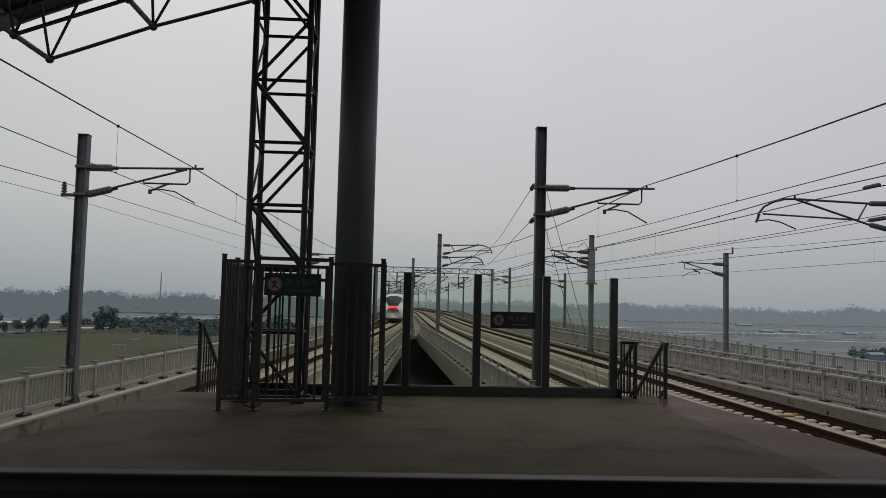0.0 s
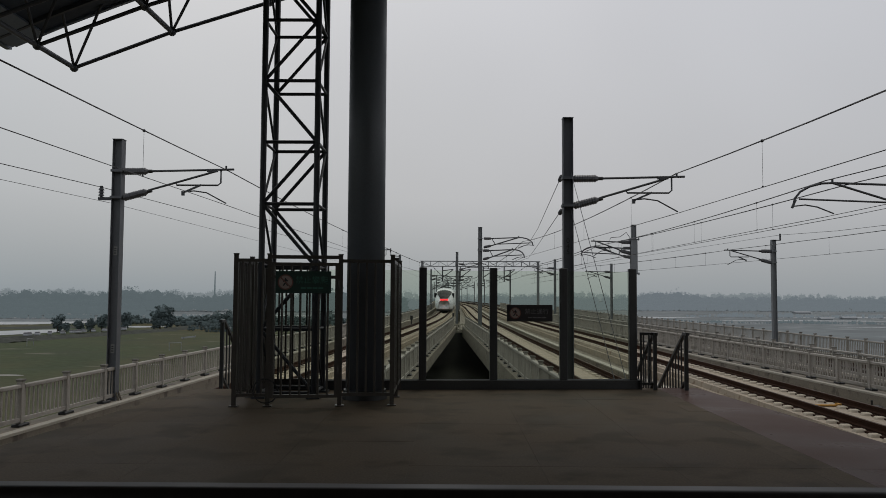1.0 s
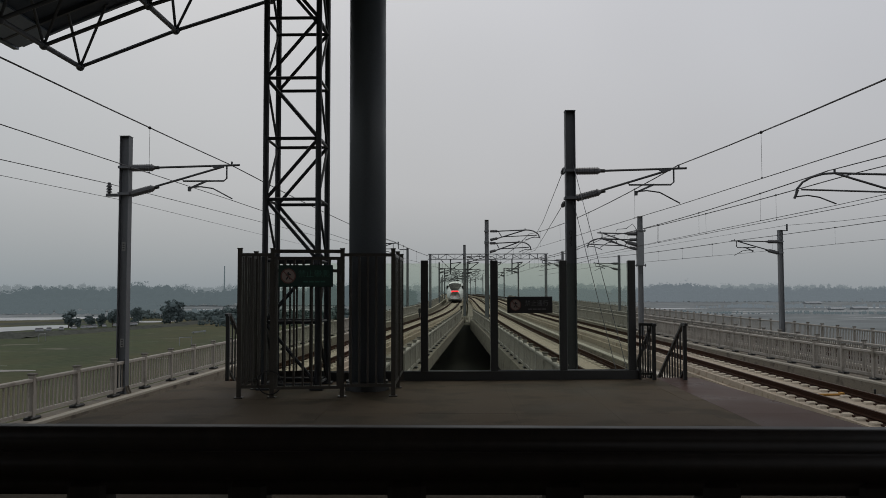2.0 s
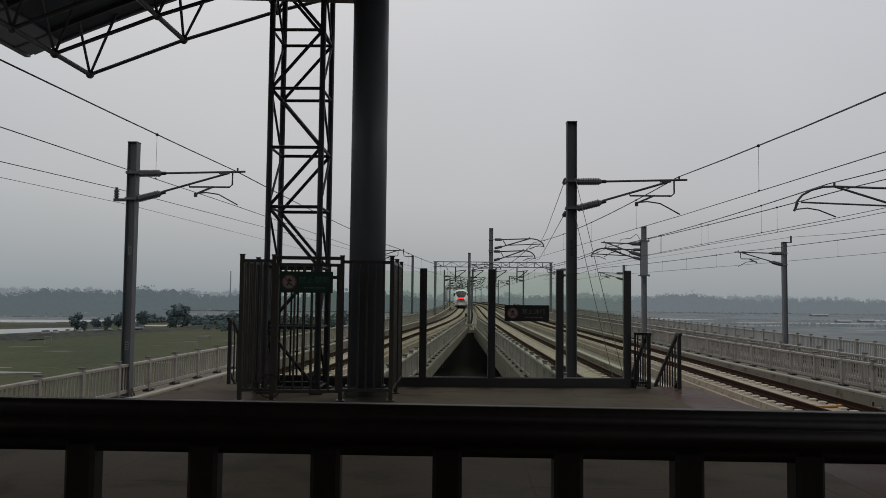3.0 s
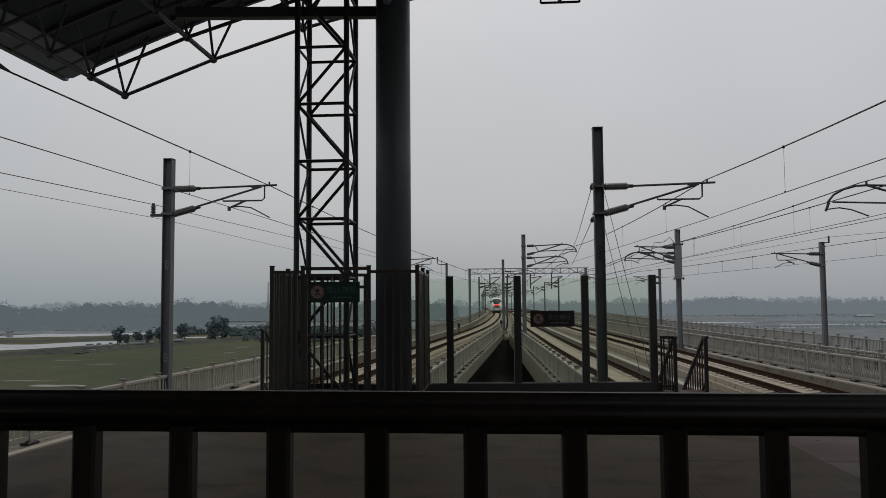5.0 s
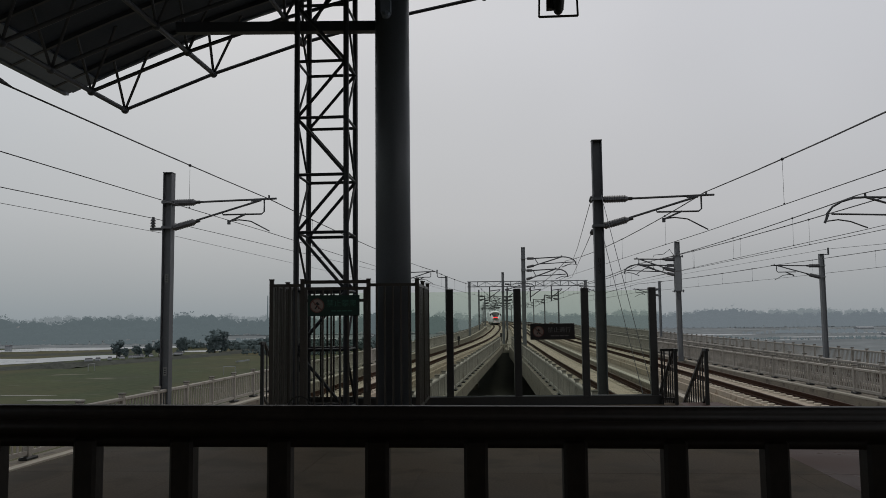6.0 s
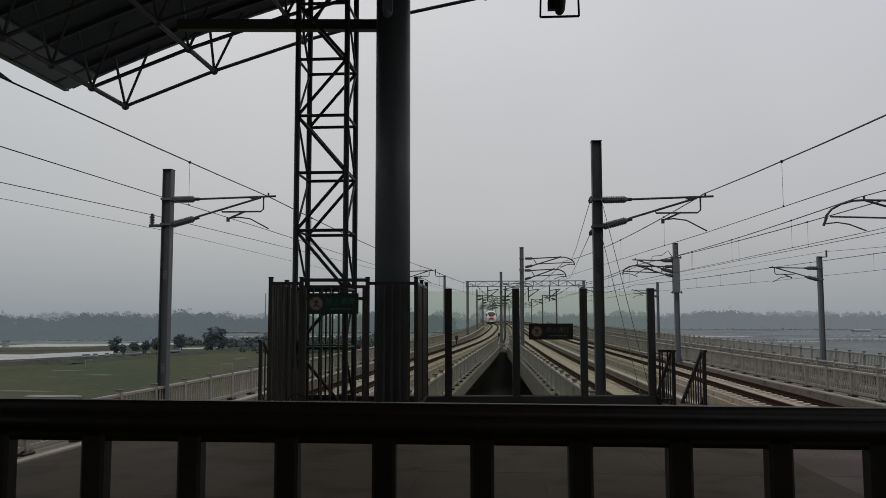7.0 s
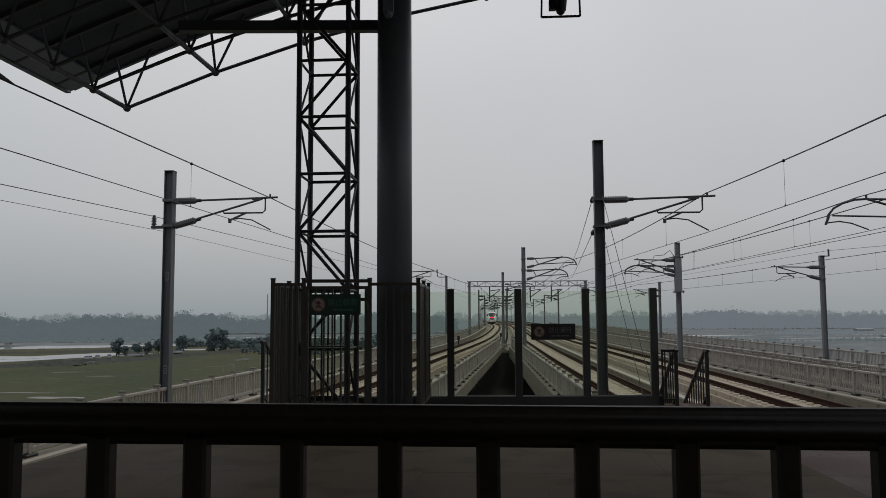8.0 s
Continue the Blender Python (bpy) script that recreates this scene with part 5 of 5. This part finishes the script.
# ---- train ----
def train_body():
    """The tail car of a white high-speed train; its nose is at the origin, its body runs along +y."""
    root = thing("train", "white high-speed train with a dark windscreen and red tail lights", "train")
    half = [(0.0, 4.0), (0.75, 3.97), (1.2, 3.75), (1.5, 3.3), (1.64, 2.7), (1.66, 2.0), (1.64, 1.3), (1.55, 0.75), (1.35, 0.45), (0.0, 0.40)]
    prof = half + [(-x, z) for x, z in half[-2:0:-1]]
    rows = []
    for y, w, top, low in ((0.0, 0.55, 0.40, 0.05), (0.25, 0.72, 0.48, 0.02), (0.8, 0.84, 0.60, 0), (1.8, 0.92, 0.75, 0), (3.2, 0.965, 0.90, 0), (5.0, 0.99, 0.985, 0), (7, 1, 1, 0), (25, 1, 1, 0)):
        rows.append([(x * w, y, (0.4 + low * 3) + (z - 0.4) * top * (1 - low)) for x, z in prof])
    k = len(prof)
    verts = [v for r in rows for v in r]
    faces = [(i * k + j, i * k + (j + 1) % k, i * k + k + (j + 1) % k, i * k + k + j) for i in range(len(rows) - 1) for j in range(k)]
    faces += [tuple(range(k)), tuple(len(verts) - 1 - j for j in range(k))]
    me = sheet("car_body", verts, faces, M_TRAIN)
    for p in me.polygons:
        p.use_smooth = True
    body = new("car_body", me)
    body.parent = root
    hx, hz = [p[0] for p in half[:6]], [p[1] for p in half[:6]]
    verts, faces = [], []
    shape = ((0.28, 0.60, 0.725, 0.487, 0.02), (0.8, 0.86, 0.84, 0.60, 0), (1.8, 1.14, 0.92, 0.75, 0), (2.6, 1.22, 0.945, 0.84, 0), (3.0, 1.16, 0.955, 0.875, 0))
    for y, wide, w, top, low in shape:
        for f in (-1, -0.5, 0, 0.5, 1):
            x = wide * f
            z = float(np.interp(abs(x) / w, hx, hz))
            verts.append((x, y - 0.05, (0.4 + low * 3) + (z - 0.4) * top * (1 - low) + 0.07))
    for i in range(4):
        for j in range(4):
            faces.append((i * 5 + j, i * 5 + j + 1, i * 5 + j + 6, i * 5 + j + 5))
    screen_ob = new("windscreen", sheet("windscreen", verts, faces, M_TRAIN_DARK))
    screen_ob.parent = root
    tagged(screen_ob, "dark raked windscreen")
    bm = bmesh.new()
    box(bm, 0, 0.14, 2.04, 1.36, 0.40, 0.19)
    bevel(bm, 0.05, 2)
    part("tail_light", bm, M_TAIL, root, "glowing red tail light bar")
    for s in (-1, 1):
        bm = bmesh.new()
        box(bm, s * 1.45, 2.6, 2.75, 0.35, 1.0, 0.75, s * 6)
        bevel(bm, 0.05)
        part("side_window", bm, M_TRAIN_DARK, root)
    bm = bmesh.new()
    box(bm, 0, 13, 0.35, 2.6, 22, 0.5)
    part("underframe", bm, M_TRAIN_GREY, root)
    for y in (5.0, 7.5, 20.5, 23):
        for s in (-0.75, 0.75):
            bm = bmesh.new()
            tube(bm, (s - 0.06, y, 0.44), (s + 0.06, y, 0.44), 0.44, 20)
            part("wheel", bm, M_TRAIN_GREY, root)
    bm = bmesh.new()
    box(bm, 0, 37.6, 2.2, 3.28, 24.4, 3.55)
    bevel(bm, 0.35, 3)
    part("car_body", bm, M_TRAIN, root)
    bm = bmesh.new()
    for y in (30, 45):
        box(bm, 0, y, 0.35, 2.4, 4, 0.7)
    part("underframe", bm, M_TRAIN_GREY, root)
    return root


train = train_body()


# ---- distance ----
# Belts named backdrop are tree meshes that glow with haze colour.
woodland(-1000, -40, 760, 26, 25, 3, M_FAR_GLOW, "hazy distant belt of trees beyond the meadow", step=6, lump=60, name="backdrop")
woodland(-640, -215, 575, 12, 15, 4, M_FAR_GLOW, "hazy belt of trees beyond the ponds", step=5, lump=45, name="backdrop")
woodland(-1800, 2200, 2600, 60, 40, 21, M_FAINT_GLOW, "faint misty skyline of trees", step=24, lump=160, count=5, name="backdrop")
woodland(40, 1300, 960, 40, 21, 5, M_HAZE_GLOW, "hazy distant belt of trees beyond the river", step=6, lump=70, low=0.5, name="backdrop")
woodland(40, 1300, 1150, 40, 27, 8, M_HAZE_GLOW, "hazy distant wooded rise", step=8, lump=110, low=0.5, name="backdrop")
# Glowing skirt added to hide the shadowed ground under the belts.
woodland(40, 1300, 918, 6, 7, 9, M_HAZE_GLOW, "hazy low scrub added to cover the dark line under the trees", step=4, lump=40, low=0.6, count=5, name="backdrop")
woodland(-60, 80, 900, 30, 19, 7, M_HAZE_GLOW, "hazy distant belt of trees", step=6, name="backdrop")
woodland(-420, -140, 505, 8, 4.5, 18, M_FAR_GLOW, "low hazy scrub along the far pond", gap=0.1, step=2.0, name="backdrop")
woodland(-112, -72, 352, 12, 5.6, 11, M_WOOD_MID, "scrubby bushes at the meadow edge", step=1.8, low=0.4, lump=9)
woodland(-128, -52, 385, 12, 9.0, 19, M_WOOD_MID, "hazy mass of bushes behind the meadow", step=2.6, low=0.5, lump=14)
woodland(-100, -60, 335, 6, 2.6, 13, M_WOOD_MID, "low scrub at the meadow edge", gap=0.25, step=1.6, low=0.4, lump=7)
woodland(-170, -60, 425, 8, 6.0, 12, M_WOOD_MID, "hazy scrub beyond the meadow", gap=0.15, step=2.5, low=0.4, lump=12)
woodland(95, 420, 500, 6, 3.0, 15, M_FAR_GLOW, "low hazy hedge across the flats", gap=0.3, step=2.2, low=0.25, lump=23, count=6, slant=-0.12)
woodland(190, 620, 640, 8, 5.0, 16, M_HAZE_GLOW, "low hazy trees by the river", gap=0.15, step=3.0, low=0.35, lump=27, count=6, slant=-0.1)
for x, y, h, w, seed in ((-160, 325, 7.2, 5.6, 1), (-155, 322, 4.2, 3.2, 6), (-145, 312, 6.4, 4.4, 2), (-149, 331, 5.4, 4.6, 3), (-144, 330, 7.0, 6.2, 4), (-140, 344, 7.6, 6.4, 5), (-130, 358, 11.0, 9.0, 7), (-128, 361, 9.5, 8.0, 8)):
    tree(x, y, h, w, seed, "broad dense haze-toned tree at the meadow edge" if h > 9 else "small rounded haze-toned tree beside the causeway")
pond(-186, 299, 46, 18, 1, turn=62)
pond(-236, 300, 44, 20, 3, turn=20)
pond(-226, 428, 44, 24, 7, turn=25)
pond(-268, 404, 50, 12, 2)
pond(-148, 385, 11, 8, 6)
pond(-87, 152, 5, 2.2, 4, label="pale wet mud patch in the meadow", mat=M_MUD, name="ground")
pond(-99, 162, 6, 0.8, 9, label="pale muddy rut in the meadow", mat=M_MUD, name="ground")
pond(-66, 178, 5, 0.7, 5, label="pale muddy rut in the meadow", mat=M_MUD, name="ground")
# Pond shape added as a stand-in for a thin pale streak far off.
pond(-165, 610, 46, 12, 16, label="thin pale streak beyond the scrub")
pond(148, 622, 38, 15, 12, label="pale river reach beyond the flats")
pond(244, 548, 50, 10, 13, label="pale river reach beyond the flats")
pond(380, 640, 110, 14, 5, label="pale river reach beyond the flats")
pond(640, 560, 180, 12, 8, label="pale river reach beyond the flats")
pond(172, 492, 26, 4, 14, label="pale river reach beyond the flats")
pond(250, 425, 44, 4, 15, label="pale river reach beyond the flats")


def lumpy_bank(name, line, width, height, seed, mat, parent):
    """An earth bank with uneven sides and crest along a bent line."""
    rng = random.Random(seed)
    path = []
    for p, q in zip(line, line[1:]):
        n = int((q - p).length / 2.5)
        path += [p.lerp(q, i / n) for i in range(n)]
    verts, faces = [], []
    for i, p in enumerate(path):
        d = (path[min(i + 1, len(path) - 1)] - path[max(i - 1, 0)]).normalized()
        side = Vector((d.y, -d.x, 0))
        h = height * min(1.0, 0.15 + 0.3 * min(i, len(path) - 1 - i)) * (0.75 + 0.3 * math.sin(i * 0.21 + seed) * math.sin(i * 0.073) + rng.uniform(-0.12, 0.12))
        for off, z in ((-0.5, -0.1), (-0.33, 0.55), (-0.16, 0.97), (0.14, 1.0), (0.34, 0.5), (0.55, -0.1)):
            v = p + side * width * (off + rng.uniform(-0.05, 0.05))
            verts.append((v.x, v.y, p.z + h * z + (rng.uniform(-0.12, 0.12) if z > 0 else 0)))
    for i in range(len(path) - 1):
        for j in range(5):
            faces.append((i * 6 + j, i * 6 + j + 1, i * 6 + 7 + j, i * 6 + 6 + j))
    ob = new(name, sheet(name, verts, faces, mat))
    ob.parent = parent
    return ob


causeway = thing("causeway", "dark grassy earth causeway along the pond", "road", kind="structure")
BANK = [Vector((-190, 215, GROUND_Z)), Vector((-157, 254, GROUND_Z)), Vector((-143, 270, GROUND_Z)), Vector((-129, 322, GROUND_Z)), Vector((-112, 420, GROUND_Z))]
lumpy_bank("bank", BANK, 12.0, 1.3, 2, M_GRASSBANK, causeway)
lumpy_bank("bank", [Vector((-330, 340, GROUND_Z)), Vector((-222, 352, GROUND_Z)), Vector((-172, 378, GROUND_Z))], 24.0, 0.5, 5, M_GRASSBANK, causeway)
mound_w = thing("earth_mound", "grey earth mound heaped on the causeway", "mound", kind="structure")
lumpy_bank("heap", [Vector((-157, 257, GROUND_Z)), Vector((-150, 258, GROUND_Z)), Vector((-136, 256, GROUND_Z))], 10.0, 2.6, 9, M_GRASSBANK, mound_w)


def parked_car(x, y, z, turn):
    root = thing("parked_car", "tiny pale vehicle parked on the causeway", "car", (x, y, z), turn, group="causeway vehicles")
    bm = bmesh.new()
    box(bm, 0, 0, 0.62, 1.6, 3.4, 0.62)
    bevel(bm, 0.12)
    part("body", bm, M_PALEWALL, root)
    bm = bmesh.new()
    vs = box(bm, 0, 0.1, 1.18, 1.45, 2.0, 0.5)
    for v in vs:
        if v.co.z > 1.2:
            v.co.x *= 0.8
            v.co.y *= 0.7
    part("cabin", bm, M_TRAIN_GREY, root)


for i in range(15):
    p = BANK[2].lerp(BANK[3], (i + 0.7 * math.sin(i * 5.3)) / 14)
    parked_car(p.x - 0.5, p.y, p.z + 1.1, 26 + 9 * math.sin(i * 2.1))


def goal(x, y, turn):
    root = thing("football_goal", "small white tube football goal on the worn turf", "goal", (x, y, GROUND_Z), turn, group="football goals")
    for sx in (-1.6, 1.6):
        bm = bmesh.new()
        tube(bm, (sx, 0, 0), (sx, 0, 2.2), 0.09, 8)
        part("post", bm, M_WHITE, root)
    bm = bmesh.new()
    tube(bm, (-1.68, 0, 2.2), (1.68, 0, 2.2), 0.09, 8)
    part("crossbar", bm, M_WHITE, root)


goal(-76, 222, 30)
goal(-126, 240, 84)
hut = thing("hut", "small white hut at the pond edge", "hut", (-258, 404, GROUND_Z))
bm = bmesh.new()
box(bm, 0, 0, 1.3, 2.6, 2.4, 2.6)
part("wall", bm, M_PALEWALL, hut)
bm = bmesh.new()
vs = box(bm, 0, 0, 2.95, 3.1, 2.9, 0.7)
for v in vs:
    if v.co.z > 2.95:
        v.co.y *= 0.1
part("roof", bm, M_TRAIN_GREY, hut)
board = thing("hoarding", "pale low board lying tilted on the grass", "board", (-90, 276, GROUND_Z), 10)
bm = bmesh.new()
bar(bm, (-2.4, 0, 0.7), (2.4, 0, 1.2), 0.12, 0.5)
part("panel", bm, M_PALEWALL, board)
bm = bmesh.new()
for sx in (-1.8, 1.8):
    box(bm, sx, 0, 0.4, 0.15, 0.15, 0.9)
part("leg", bm, M_TRAIN_GREY, board)
for x, y, h in ((-74, 270, 4.6),):
    pole = thing("light_pole", "slim pale pole standing in the meadow", "pole", (x, y, GROUND_Z), group="meadow poles")
    bm = bmesh.new()
    tube(bm, (0, 0, 0), (0, 0, h), 0.11, 8, 0.07)
    part("shaft", bm, M_PALEWALL, pole)
    bm = bmesh.new()
    box(bm, 0, 0, h + 0.1, 0.7, 0.3, 0.2)
    part("head", bm, M_PALEWALL, pole)
for x, y, w, d, h in ((345, 790, 16, 7, 1.4), (268, 575, 9, 5, 0.9), (292, 590, 11, 5, 1.0), (322, 560, 8, 5, 0.9), (560, 760, 22, 8, 1.5)):
    shed = thing("shed", "low pale shed far across the flats", "shed", (x, y, GROUND_Z), 8, group="far sheds")
    bm = bmesh.new()
    box(bm, 0, 0, h / 2, w, d, h)
    part("wall", bm, M_PALEWALL, shed)
    bm = bmesh.new()
    vs = box(bm, 0, 0, h + 0.6, w + 1, d + 1, 1.2)
    for v in vs:
        if v.co.z > h + 0.6:
            v.co.y *= 0.15
    part("roof", bm, M_PALEWALL, shed)
blue = thing("blue_shed", "small blue metal shed beside a clump of bushes", "shed", (157, 258, GROUND_Z), 8)
bm = bmesh.new()
box(bm, 0, 0, 1.1, 5.0, 3.2, 2.2)
part("wall", bm, M_BLUEROOF, blue)
bm = bmesh.new()
vs = box(bm, 0, 0, 2.5, 5.4, 3.6, 0.6)
for v in vs:
    if v.co.z > 2.5:
        v.co.y *= 0.2
part("roof", bm, M_PALEWALL, blue)
woodland(160, 225, 272, 7, 5.6, 31, M_WOOD_MID, "hazy clump of bushes beside a shed", gap=0.1, step=2.4, low=0.5, lump=13)
# Chimney and pylon wear the haze-glow material too.
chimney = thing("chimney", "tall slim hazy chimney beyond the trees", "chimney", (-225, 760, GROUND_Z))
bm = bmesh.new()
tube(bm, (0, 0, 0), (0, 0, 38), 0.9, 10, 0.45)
part("stack", bm, M_FAR_GLOW, chimney)
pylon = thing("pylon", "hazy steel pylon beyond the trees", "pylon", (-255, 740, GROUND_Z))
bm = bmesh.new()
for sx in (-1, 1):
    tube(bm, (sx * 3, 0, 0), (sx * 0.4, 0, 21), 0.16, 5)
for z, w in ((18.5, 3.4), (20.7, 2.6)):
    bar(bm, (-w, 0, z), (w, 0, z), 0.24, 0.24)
part("frame", bm, M_FAR_GLOW, pylon)


def motions():
    rows = []
    for i in range(17):
        t = i * 0.5
        y = 112 + 20.3 * t
        yaw = math.degrees(math.atan2(-(TRACK_D(y + 20) - TRACK_D(y)), 20))
        rows.append((t, pose(TRACK_D(y), y, RAIL_Z + rise(y), 0, 0, yaw)))
    walk(train, rows)


# ---- paving ----
rows_y = [-2.2 + 1.2 * i for i in range(13)] + [PLATFORM_END]
cols = [-3.4 + 1.2 * i for i in range(7)]
for y0, y1 in zip(rows_y, rows_y[1:]):
    if y1 - y0 < 0.2:
        continue
    jig = random.uniform(-0.0008, 0.0008)
    stone("paving_stone", edge_w, const(cols[0]), y0, y1, M_PAVE, jig)
    for xa, xb in zip(cols, cols[1:]):
        stone("paving_stone", const(xa), const(xb), y0, y1, M_PAVE, random.uniform(-0.0008, 0.0008))
    stone("paving_stone", const(cols[-1]), const(4.08), y0, y1, M_PAVE, random.uniform(-0.0008, 0.0008))
    stone("edge_stone", const(4.08), edge_e, y0, y1, M_PAVE_WET, random.uniform(-0.0005, 0.0005))

motions()
